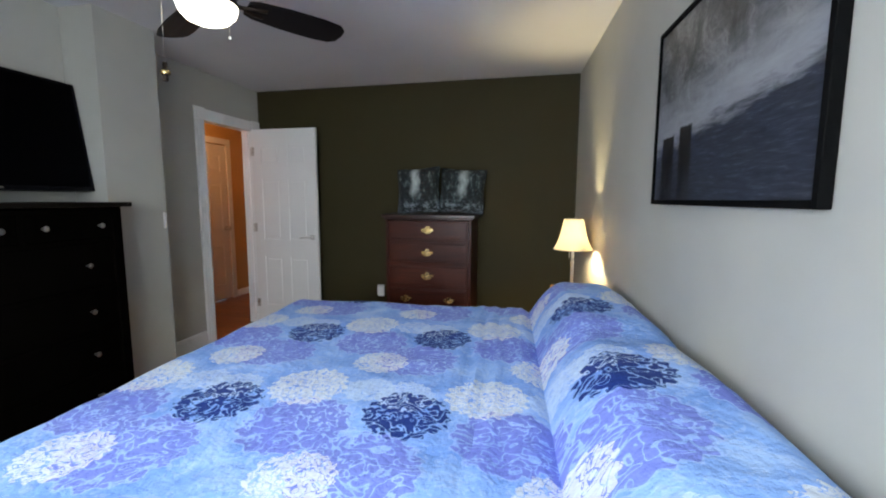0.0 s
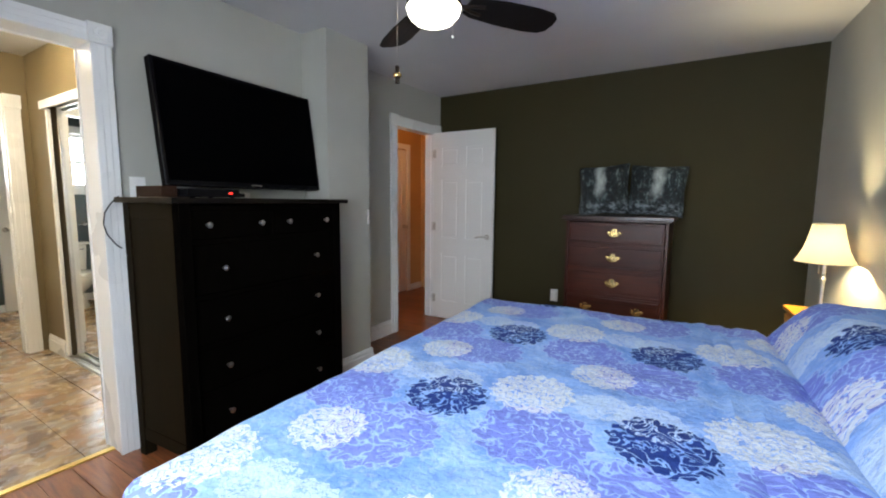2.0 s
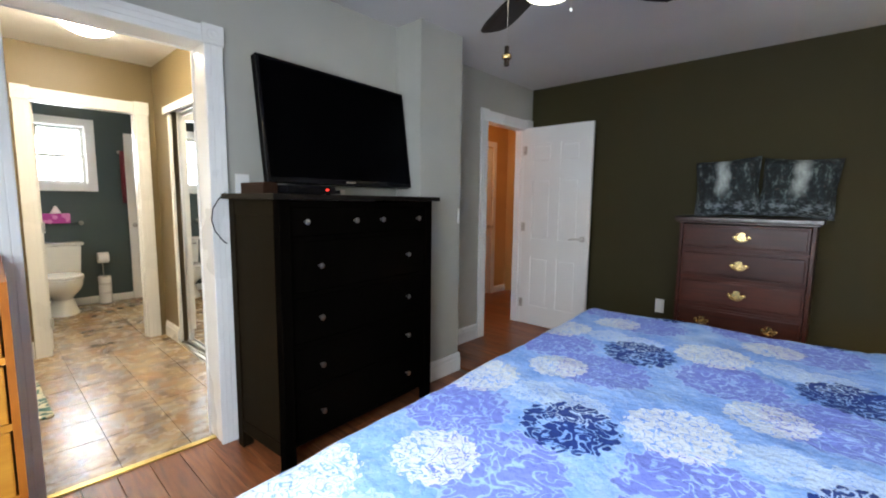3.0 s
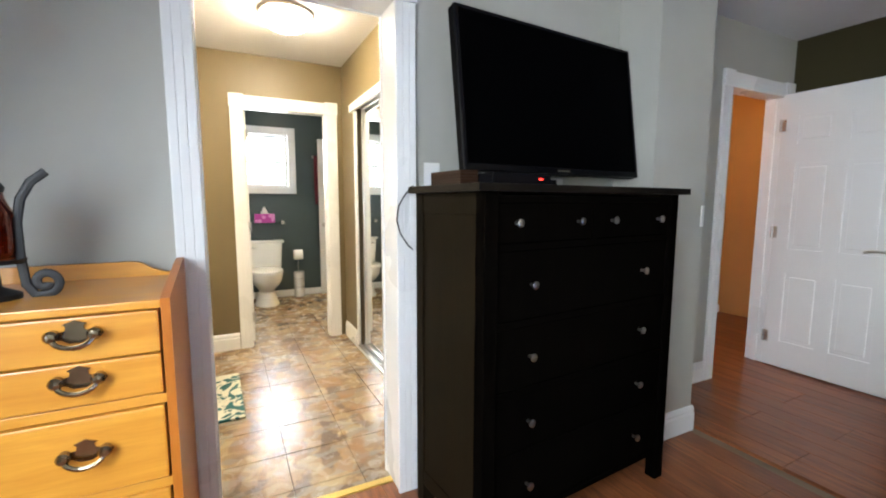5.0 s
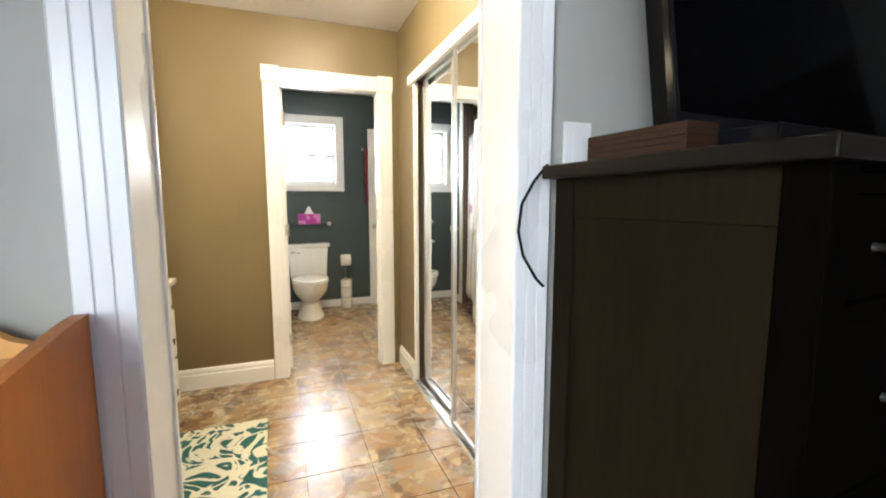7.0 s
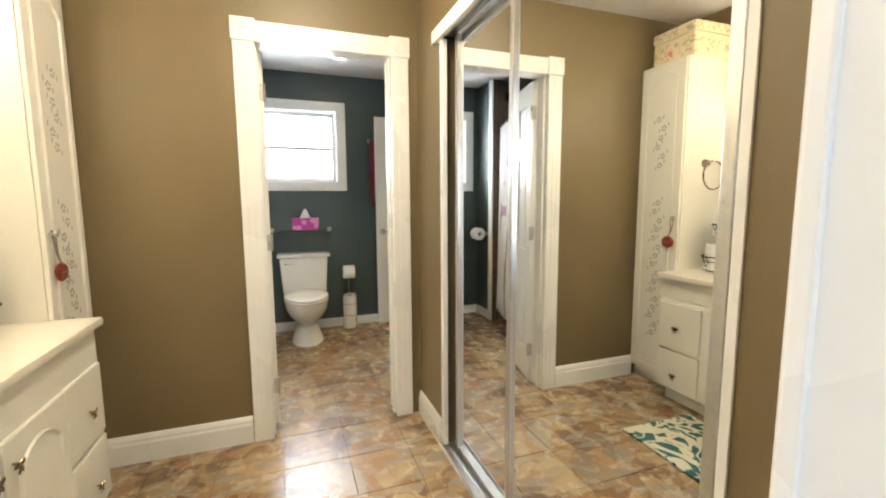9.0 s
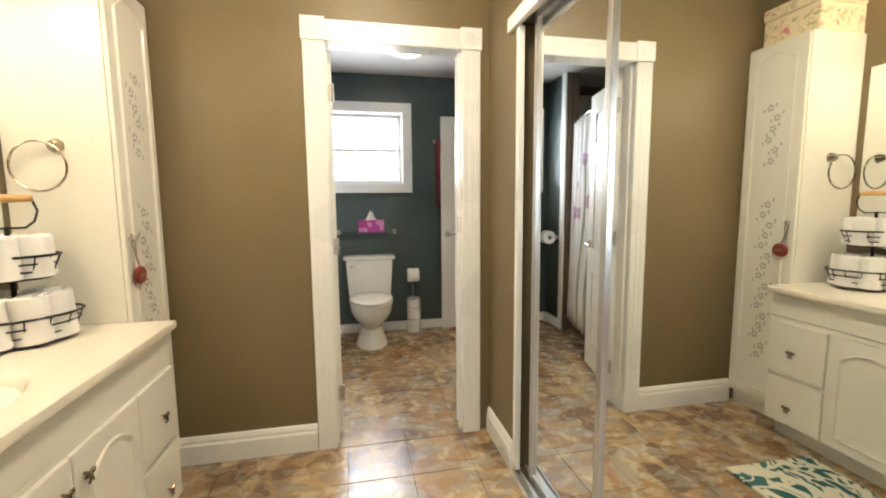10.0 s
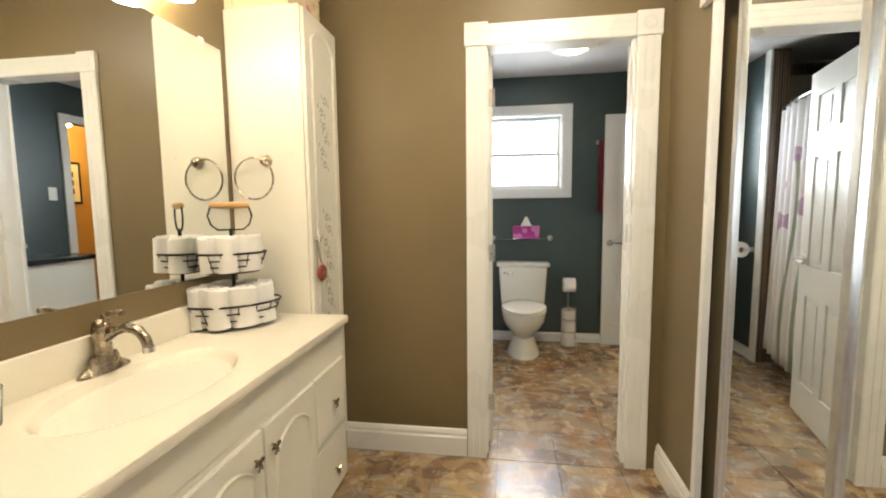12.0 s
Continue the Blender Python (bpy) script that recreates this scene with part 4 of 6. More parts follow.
for k, (z0, z1) in enumerate(((0.130, 0.313), (0.338, 0.528), (0.553, 0.740), (0.765, 0.948), (0.973, 1.140))):
    db = B()
    box(db, -0.366, 0.366, 0.016, 0.30, z0, z1, 0.002), box(db, -0.352, 0.352, 0.006, 0.018, z0 + 0.014, z1 - 0.014, 0.005)
    d_ = part("drawer", db, CHERRY, ch)
    if k == 1 or k == 0:
        for sx in (-0.2, 0.2):
            bail_handle(d_, pose(sx, 0.006, (z0 + z1) / 2), 0.085)
    else:
        bail_handle(d_, pose(0.0, 0.006, (z0 + z1) / 2), 0.10)


def cushion(name, m, w, h, t, mat, label):
    bm = B()
    n = 14
    g = {}
    for side in (-1, 1):
        for i in range(n + 1):
            for j in range(n + 1):
                a, b = 2 * i / n - 1, 2 * j / n - 1
                if side == 1 and (abs(a) == 1 or abs(b) == 1):
                    g[side, i, j] = g[-1, i, j]
                    continue
                puff = ((1 - a ** 4) * (1 - b ** 4)) ** 0.55
                pin = 1 - 0.07 * (1 - abs(a)) * abs(b) ** 3, 1 - 0.07 * (1 - abs(b)) * abs(a) ** 3
                g[side, i, j] = bm.verts.new((a * w / 2 * pin[1], side * t / 2 * puff + 0.004 * noise.noise(Vector((a * 2, b * 2, side))), h / 2 + b * h / 2 * pin[0]))
    for side in (-1, 1):
        for i in range(n):
            for j in range(n):
                bm.faces.new((g[side, i, j], g[side, i + 1, j], g[side, i + 1, j + 1], g[side, i, j + 1]))
    return built(name, bm, mat, label, "cushion", m, True)


cushion("cushion", pose(-0.965, 4.16, 1.198, -12, -4, 0), 0.42, 0.44, 0.13, CUSHION_A, "cushion printed with a dim woodland stream, leaning on the wall")
cushion("cushion", pose(-0.575, 4.185, 1.198, -12, 3, 0), 0.43, 0.425, 0.13, CUSHION_B, "cushion printed with a pale waterfall, leaning on the wall")

# ---------------------------------------------------------------- black dresser with television
dz = pose(-2.57, 1.17, 0, 0, 0, 4.3)  # back, south corner; x to the front, y along the wall
dres = thing("dresser", dz, "black-brown wooden dresser with small metal knobs", "dresser")
DW, DD, DH = 1.125, 0.465, 1.31
BL, BR = 0.035, 1.065
# top and sides take lit tones, the front one darkened for shade
part("top", box(B(), 0, DD + 0.005, -0.0, DW, DH - 0.026, DH, 0.003), LITTOP, dres)
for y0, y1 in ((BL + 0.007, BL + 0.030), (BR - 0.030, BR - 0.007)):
    part("side_panel", box(B(), 0.052, DD - 0.062, y0, y1, 0.10, DH - 0.026), LITSIDE, dres, "brown-black side panel in a lit tone")

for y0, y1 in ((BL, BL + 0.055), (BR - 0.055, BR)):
    part("post", box(B(), DD - 0.062, DD - 0.012, y0, y1, 0, DH - 0.026, 0.003), SHADEDWOOD, dres)
    part("post", box(B(), 0.0, 0.052, y0, y1, 0, DH - 0.026, 0.003), LITSIDE, dres)
    part("side_rail", box(B(), 0.052, DD - 0.062, y0 + 0.003, y1 - 0.003, DH - 0.10, DH - 0.026, 0.002), LITSIDE, dres)
    part("side_rail", box(B(), 0.052, DD - 0.062, y0 + 0.003, y1 - 0.003, 0.085, 0.15, 0.002), LITSIDE, dres)
rows = (0.135, 0.375, 0.605, 0.845, 1.105, 1.262)
BM = (BL + BR) / 2
for z in rows:
    part("rail", box(B(), DD - 0.055, DD - 0.018, BL + 0.055, BR - 0.055, z - 0.012, z + 0.012, 0.002), SHADEDWOOD, dres)
part("divider", box(B(), DD - 0.055, DD - 0.018, BM - 0.014, BM + 0.014, 1.117, 1.25, 0.002), SHADEDWOOD, dres)
part("back_panel", box(B(), 0.0, 0.012, BL + 0.06, BR - 0.06, 0.1, 1.28), SHADEDWOOD, dres)


def knob(parent, m, mat=NICKEL):
    return part("knob", lathe(B(), [(0.006, 0), (0.005, 0.010), (0.008, 0.016), (0.014, 0.021), (0.014, 0.026), (0.009, 0.029), (0, 0.030)], 16), mat, parent, "", True, m)


for k in range(4):
    z0, z1 = rows[k] + 0.014, rows[k + 1] - 0.014
    d_ = part("drawer", box(B(), DD - 0.40, DD - 0.022, BL + 0.058, BR - 0.058, z0, z1, 0.002), SHADEDWOOD, dres)
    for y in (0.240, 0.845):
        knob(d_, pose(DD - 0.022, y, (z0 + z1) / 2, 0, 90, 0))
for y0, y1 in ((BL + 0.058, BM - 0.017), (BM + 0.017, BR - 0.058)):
    d_ = part("drawer", box(B(), DD - 0.40, DD - 0.022, y0, y1, 1.120, 1.248, 0.002), SHADEDWOOD, dres)
    for y in (y0 + 0.075, y1 - 0.075):
        knob(d_, pose(DD - 0.022, y, 1.184, 0, 90, 0))

tv = thing("television", pose(-2.412, 1.335, 1.372, 0, -8, 4.2), "large black flat television mounted above the dresser", "television")
TW, TH = 1.025, 0.628
part("casing", box(B(), -0.045, -0.006, 0, TW, 0, TH, 0.006), BLACKMATT, tv)
bz = B()
for b_ in ((-0.012, 0.004, 0, TW, 0, 0.026), (-0.012, 0.004, 0, TW, TH - 0.014, TH), (-0.012, 0.004, 0, 0.014, 0.026, TH - 0.014), (-0.012, 0.004, TW - 0.014, TW, 0.026, TH - 0.014)):
    box(bz, *b_, 0.002)
part("bezel", bz, BLACKGLOSS, tv)
part("screen", box(B(), -0.008, 0.0, 0.014, TW - 0.014, 0.026, TH - 0.014), SCREEN, tv, "dark switched-off glossy screen")
part("badge", box(B(), 0.004, 0.005, TW / 2 - 0.035, TW / 2 + 0.035, 0.009, 0.016), NICKEL, tv)
part("wall_mount", box(B(), -0.115, -0.045, TW / 2 - 0.18, TW / 2 + 0.18, 0.16, 0.46, 0.004), BLACKMATT, tv)

stb = thing("set_top_box", pose(-2.36, 1.345, 1.31, 0, 0, 4.3), "slim black set-top box with red standby digits", "set-top box")
part("case", box(B(), -0.11, 0.11, 0, 0.27, 0.004, 0.044, 0.003), BLACKGLOSS, stb)
part("display", box(B(), 0.11, 0.1112, 0.209, 0.228, 0.021, 0.028), REDLED, stb, "red lit digits")
for x in (-0.09, 0.09):
    for y in (0.03, 0.24):
        part("foot", rod(B(), (x, y, 0), (x, y, 0.005), 0.01, 0.01, 10), BLACKMATT, stb)
bx = thing("wooden_box", pose(-2.43, 1.262, 1.31, 0, 0, 4.3), "low slatted brown wooden box on the dresser", "box")
for k in range(5):
    part("slat", box(B(), -0.11, 0.10, 0, 0.075, 0.002 + 0.0105 * k, 0.0122 + 0.0105 * k, 0.001), BOXWOOD, bx)
rc = thing("silver_device", pose(-2.30, 1.60, 1.31, 0, 0, 4.3), "small silver and black gadget under the television", "gadget")
part("case", box(B(), -0.03, 0.03, 0, 0.085, 0, 0.03, 0.004), ALU, rc)
part("front", box(B(), 0.03, 0.032, 0.008, 0.05, 0.005, 0.025), BLACKGLOSS, rc)

pl = thing("wall_plate", pose(-2.64, 1.303, 1.355), "white wall plate above the dresser", "wall plate")
part("plate", box(B(), 0, 0.006, -0.036, 0.036, -0.058, 0.058, 0.003), WHITEPLASTIC, pl)
part("socket", box(B(), 0.006, 0.009, -0.016, 0.016, -0.03, 0.03, 0.002), WHITEPLASTIC, pl)
cab = B()
tube(cab, [(-2.595, 1.20, 1.315), (-2.59, 1.165, 1.28), (-2.585, 1.135, 1.235), (-2.585, 1.128, 1.18), (-2.585, 1.14, 1.13), (-2.59, 1.175, 1.08), (-2.60, 1.20, 1.06)], 0.0032, 8)
built("cable", cab, BLACKMATT, "black cable looping down beside the dresser", "cable", None, True)

# ---------------------------------------------------------------- ceiling fan
fan = thing("ceiling_fan", pose(-1.235, 1.90, H), "dark ceiling fan with a lit frosted bowl light", "ceiling fan")
part("canopy", lathe(B(), [(0, 0), (0.07, 0), (0.07, -0.02), (0.05, -0.05), (0.02, -0.06), (0.018, -0.13)], 28), BRONZE, fan, "", True)
part("motor", lathe(B(), [(0.02, -0.12), (0.08, -0.13), (0.115, -0.16), (0.120, -0.26), (0.10, -0.285), (0.08, -0.30), (0, -0.30)], 32), BRONZE, fan, "", True)
part("bowl", lathe(B(), [(0.112, -0.298), (0.118, -0.310), (0.110, -0.338), (0.085, -0.365), (0.045, -0.382), (0, -0.387)], 32), FANGLASS, fan, "glowing frosted glass bowl", True)
part("bowl_ring", lathe(B(), [(0.07, -0.292), (0.120, -0.292), (0.121, -0.308), (0.112, -0.310)], 32), BRONZE, fan, "", True)
for k in range(4):
    a = 56.5 + 90 * k
    mb = pose(0, 0, 0, 0, 0, a)
    bl = B()
    prof = [(0.16, 0.045), (0.20, 0.064), (0.34, 0.080), (0.50, 0.084), (0.59, 0.074), (0.622, 0.048), (0.63, 0.0)]
    up = [(x, w) for x, w in prof] + [(x, -w) for x, w in reversed(prof[:-1])]
    t0, t1 = [bl.verts.new((x, y, 0.004)) for x, y in up], [bl.verts.new((x, y, -0.004)) for x, y in up]
    bl.faces.new(t0), bl.faces.new(t1[::-1])
    for i in range(len(up)):
        bl.faces.new((t0[i], t0[(i + 1) % len(up)], t1[(i + 1) % len(up)], t1[i]))
    bd = part("blade", bl, BLADE, fan, "", False, mb @ pose(0, 0, -0.272, -13, 0, 0))
    ab = B()
    tube(ab, [(0.09, 0, 0), (0.14, 0.0, -0.006), (0.19, 0.02, -0.008), (0.24, 0.028, -0.008)], 0.008, 8), tube(ab, [(0.14, 0, -0.006), (0.19, -0.02, -0.008), (0.24, -0.028, -0.008)], 0.008, 8)
    part("blade_arm", ab, BRONZE, bd)
for nm, x, y, z in (("pull_chain", -0.078, -0.155, -0.575), ("pull_chain", 0.085, 0.02, -0.43)):
    cbm = B()
    rod(cbm, (x, y, -0.255), (x, y, z), 0.0008, 0.0008, 6)
    pc = part(nm, cbm, NICKEL, fan)
    fo = B()
    if z < -0.5:
        lathe(fo, [(0, 0), (0.009, -0.002), (0.009, -0.025), (0.016, -0.034), (0.016, -0.045), (0.010, -0.052), (0.010, -0.072), (0, -0.075)], 14, pose(x, y, z))
        part("fob", fo, BRONZE, pc, "dark fob with a brass band", True)
        part("fob_band", lathe(B(), [(0.0165, -0.033), (0.018, -0.036), (0.018, -0.044), (0.0165, -0.047)], 14, pose(x, y, z)), BRASS, pc, "", True)
    else:
        lathe(fo, [(0, 0), (0.005, -0.003), (0.005, -0.012), (0, -0.015)], 10, pose(x, y, z))
        part("fob", fo, WHITEPLASTIC, pc, "", True)

# ---------------------------------------------------------------- pine chest by the dressing room door
pn = thing("pine_chest", pose(-2.612, 0.405, 0), "honey pine chest of drawers with curved brass handles", "chest")
PW, PD, PT = 0.86, 0.42, 1.022
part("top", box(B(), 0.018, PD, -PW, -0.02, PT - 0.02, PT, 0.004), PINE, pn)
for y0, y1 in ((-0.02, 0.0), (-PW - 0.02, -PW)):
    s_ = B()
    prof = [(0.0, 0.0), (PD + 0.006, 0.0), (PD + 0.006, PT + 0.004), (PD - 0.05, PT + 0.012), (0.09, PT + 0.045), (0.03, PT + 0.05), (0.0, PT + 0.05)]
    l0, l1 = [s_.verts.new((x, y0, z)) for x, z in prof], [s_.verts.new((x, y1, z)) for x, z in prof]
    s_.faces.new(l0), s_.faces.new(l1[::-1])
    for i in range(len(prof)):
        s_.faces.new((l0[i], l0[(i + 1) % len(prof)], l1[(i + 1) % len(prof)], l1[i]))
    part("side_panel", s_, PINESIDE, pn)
g_ = B()
prof = [(-0.02, 0.008), (-0.05, 0.010), (-0.085, 0.022), (-0.115, 0.042), (-0.14, 0.046), (-PW + 0.12, 0.046), (-PW + 0.08, 0.022), (-PW, 0.008), (-PW, -0.02), (-0.02, -0.02)]
l0, l1 = [g_.verts.new((0.0, y, PT + z)) for y, z in prof], [g_.verts.new((0.018, y, PT + z)) for y, z in prof]
g_.faces.new(l0), g_.faces.new(l1[::-1])
for i in range(len(prof)):
    g_.faces.new((l0[i], l0[(i + 1) % len(prof)], l1[(i + 1) % len(prof)], l1[i]))
part("back_gallery", g_, PINE, pn, "shaped back rail")
part("back_panel", box(B(), 0.004, 0.016, -PW, -0.02, 0.03, PT - 0.02), PINE, pn)
for z in (0.065, 0.325, 0.565, 0.780):
    part("rail", box(B(), PD - 0.06, PD - 0.004, -PW, -0.02, z - 0.012, z + 0.012, 0.002), PINE, pn)
for z0, z1 in ((0.080, 0.311), (0.340, 0.551), (0.580, 0.764), (0.795, 0.893), (0.897, 0.998)):
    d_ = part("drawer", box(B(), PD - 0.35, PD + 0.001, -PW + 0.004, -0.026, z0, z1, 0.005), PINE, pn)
    for y in (-0.18, -PW + 0.17):
        bail_handle(d_, pose(PD + 0.001, y, (z0 + z1) / 2 + 0.012, 0, 0, 90), 0.088, AGED)

ho = thing("iron_candle_holder", pose(-2.357, 0.10, PT), "black wrought iron scroll candle holder with amber glass", "candle holder")
for s in (1, -1):
    sb = B()
    spiral = [(0, s * (0.035 + (0.008 + 0.0225 * (1 - k / 22)) * math.cos(radians(-90 + 430 * k / 22))), 0.036 + (0.008 + 0.0225 * (1 - k / 22)) * math.sin(radians(-90 + 430 * k / 22))) for k in range(22, -1, -1)]
    rise = [(0, s * 0.015, 0.006), (0, s * 0.0, 0.03), (0, -s * 0.006, 0.10), (0, -s * 0.006, 0.18), (0, s * 0.004, 0.235), (0, s * 0.025, 0.275), (0, s * 0.055, 0.30)]
    tube(sb, spiral + rise, 0.0028, 8, 3.6)
    part("scroll_arm", sb, IRON, ho, "", False, pose(0, 0.0 if s == 1 else -0.12, 0))
part("tray", lathe(B(), [(0, 0.085), (0.062, 0.085), (0.064, 0.095), (0.058, 0.092), (0, 0.092)], 24, pose(0, -0.06, 0)), IRON, ho, "", True)
part("foot", lathe(B(), [(0, 0), (0.05, 0), (0.05, 0.012), (0.016, 0.03), (0.014, 0.085), (0, 0.085)], 24, pose(0, -0.06, 0)), IRON, ho, "", True)
part("jar", lathe(B(), [(0, 0.094), (0.046, 0.094), (0.050, 0.12), (0.050, 0.20), (0.036, 0.235), (0.034, 0.25), (0.031, 0.25), (0.033, 0.235), (0.046, 0.20), (0.046, 0.12), (0.042, 0.099), (0, 0.099)], 24, pose(0, -0.06, 0)), AMBERGLASS, ho, "dark amber glass jar", True)
part("lid", lathe(B(), [(0.036, 0.25), (0.038, 0.262), (0.024, 0.285), (0.028, 0.30), (0.0, 0.302)], 24, pose(0, -0.06, 0)), IRON, ho, "", True)

# outlet on the dark wall
ou = thing("wall_outlet", pose(-1.432, 4.366, 0.395), "white wall outlet with a plug-in on the dark wall", "outlet")
part("plate", box(B(), -0.036, 0.036, -0.006, 0, -0.06, 0.06, 0.003), WHITEPLASTIC, ou)
part("plug_in", box(B(), -0.03, 0.03, -0.03, -0.006, -0.045, 0.05, 0.008), WHITEPLASTIC, ou)
sw = thing("light_switch", pose(-2.40, 2.742, 1.18), "white light switch on the wall corner", "switch")
part("plate", box(B(), 0, 0.006, -0.0, 0.024, -0.055, 0.055, 0.003), WHITEPLASTIC, sw)

# ---------------------------------------------------------------- dressing room: mirrored closet doors


def mirror_panel(name, x0, x1, y, label):
    root = thing(name, Matrix(), label, "closet door")
    z0, z1, w = 0.022, 2.012, 0.026
    part("mirror", box(B(), x0 + w, x1 - w, y + 0.006, y + 0.011, z0 + w, z1 - w), MIRROR, root, "clear mirror glass")
    for b_ in ((x0, x0 + w, z0, z1), (x1 - w, x1, z0, z1)):
        part("stile", box(B(), b_[0], b_[1], y - 0.006, y + 0.016, b_[2], b_[3], 0.003), ALU, root, "white aluminium stile")
    for za, zb in ((z0, z0 + w), (z1 - w, z1)):
        part("rail", box(B(), x0 + w, x1 - w, y - 0.003, y + 0.016, za, zb, 0.003), ALU, root)
    return root


mirror_panel("mirror_door", -3.905, -3.125, 1.512, "sliding mirrored closet door in a slim white frame")
mirror_panel("mirror_door", -4.475, -3.74, 1.548, "rear sliding mirrored closet door in a slim white frame")
hd = thing("closet_track", Matrix(), "white closet header and floor track", "closet track")
hd["kind"] = "structure"
part("header", box(B(), -4.63, -3.08, 1.482, 1.505, 1.985, 2.045, 0.003), TRIM, hd)
part("header_track", box(B(), -4.60, -3.10, 1.505, 1.60, 2.012, 2.03), ALU, hd)
ft = B()
box(ft, -4.61, -3.09, 1.490, 1.60, 0.0, 0.006)
for y in (1.493, 1.530, 1.566, 1.597):
    box(ft, -4.61, -3.09, y - 0.0025, y + 0.0025, 0.006, 0.020)
part("floor_track", ft, ALU, hd, "satin floor track")
part("side_jamb", box(B(), -4.566, -4.532, 1.500, 1.525, 0.02, 1.985, 0.002), TRIM, hd)
part("side_jamb", box(B(), -3.118, -3.098, 1.500, 1.66, 0.02, 1.985, 0.002), TRIM, hd)

# ceiling light
cl = thing("ceiling_light", pose(-4.0, 0.93, H), "lit frosted dome light on the ceiling", "ceiling light")
part("base", lathe(B(), [(0, 0), (0.17, 0), (0.17, -0.018), (0.155, -0.025), (0, -0.025)], 36), NICKEL, cl, "", True)
part("dome", lathe(B(), [(0.155, -0.024), (0.15, -0.05), (0.12, -0.085), (0.07, -0.108), (0, -0.118)], 36), CEILGLASS, cl, "glowing frosted glass", True)

# ---------------------------------------------------------------- vanity
VT = 0.81
van = thing("vanity_cabinet", Matrix(), "white vanity cabinet with arched doors and bow pulls", "vanity")
VX0, VX1, VY0, VYF = -4.595, -2.86, -0.403, 0.075
part("body", box(B(), VX0, VX1, VY0, VYF, 0.10, VT - 0.155, 0.002), CABWHITE, van)
part("apron", box(B(), VX0, VX1, VY0 + 0.002, VYF + 0.004, VT - 0.153, VT - 0.03, 0.003), CABWHITE, van)
part("toe_kick", box(B(), VX0 + 0.01, VX1, VY0, VYF - 0.07, 0.0, 0.10), CABWHITE, van)


def bow_pull(parent, m):
    bm = B()
    rod(bm, (0, 0, 0), (0, -0.014, 0), 0.004, 0.004, 8)
    for s in (-1, 1):
        tube(bm, [(0, -0.015, 0), (s * 0.010, -0.017, 0.006), (s * 0.018, -0.016, 0.004), (s * 0.020, -0.015, -0.004), (s * 0.010, -0.016, -0.006), (0, -0.015, -0.001)], 0.0035, 6)
        tube(bm, [(0, -0.016, -0.002), (s * 0.005, -0.018, -0.014), (s * 0.009, -0.016, -0.026)], 0.003, 6)
    return part("pull", bm, AGED, parent, "small pewter bow pull", True, m @ pose(0, 0, 0, 0, 0, 180))


def raised_front(name, parent, x0, x1, z0, z1, y, arch=False, mat=CABWHITE, moulded=True):
    """Cabinet front facing +y with an ogee-edged slab and, for doors, an arched raised panel."""
    bm = B()
    box(bm, x0, x1, y, y + 0.016, z0, z1, 0.005)
    if moulded:
        ins = 0.052
        xa, xb, za, zb = x0 + ins, x1 - ins, z0 + ins, z1 - ins
        n = 14
        outline = [(xa, za), (xb, za)]
        rise = 0.055 if arch else 0.0
        outline += [(xb - (xb - xa) * k / n, zb - rise + rise * math.sin(math.pi * k / n) ** 0.8) for k in range(n + 1)]
        cx, cz = (xa + xb) / 2, (za + zb) / 2
        rings = []
        for grow, dy in ((1.0, 0.0), (0.985, 0.0), (0.975, -0.004), (0.94, -0.004), (0.88, 0.002), (0.0, 0.002)):
            if grow == 0.0:
                break
            sx = (abs(xb - cx) - (1 - grow) * 0.25 * 0.6) / abs(xb - cx)
            sz = (abs(zb - cz) - (1 - grow) * 0.25 * 0.6) / abs(zb - cz)
            rings.append([bm.verts.new((cx + (px - cx) * sx, y + 0.0162 + dy, cz + (pz - cz) * sz)) for px, pz in outline])
        # a raised bead round the panel
        for ring, up in ((rings[1], 0.006), (rings[2], 0.008), (rings[3], 0.001), (rings[4], -0.001)):
            for v_ in ring:
                v_.co.y = y + 0.0162 + up
        for a, b in zip(rings, rings[1:]):
            for k in range(len(outline)):
                bm.faces.new((a[k], a[(k + 1) % len(outline)], b[(k + 1) % len(outline)], b[k]))
        bm.faces.new(rings[-1])
    return part(name, bm, mat, parent)


for z0, z1, zk in ((0.365, 0.635, 0.49), (0.105, 0.345, 0.20)):
    d_ = raised_front("drawer", van, VX0 + 0.012, -4.305, z0, z1, VYF, moulded=False)
    bow_pull(d_, pose(-4.455, VYF + 0.016, zk))
for k, (x0, x1) in enumerate(((-4.297, -3.965), (-3.957, -3.625), (-3.617, -3.285))):
    d_ = raised_front("door", van, x0, x1, 0.105, 0.635, VYF, arch=True)
    bow_pull(d_, pose(x1 - 0.035 if k == 0 else x0 + 0.045, VYF + 0.016, 0.565))
for z0, z1 in ((0.365, 0.635), (0.105, 0.345)):
    d_ = raised_front("drawer", van, -3.277, VX1 - 0.006, z0, z1, VYF, moulded=False)
    bow_pull(d_, pose(-3.06, VYF + 0.016, (z0 + z1) / 2))


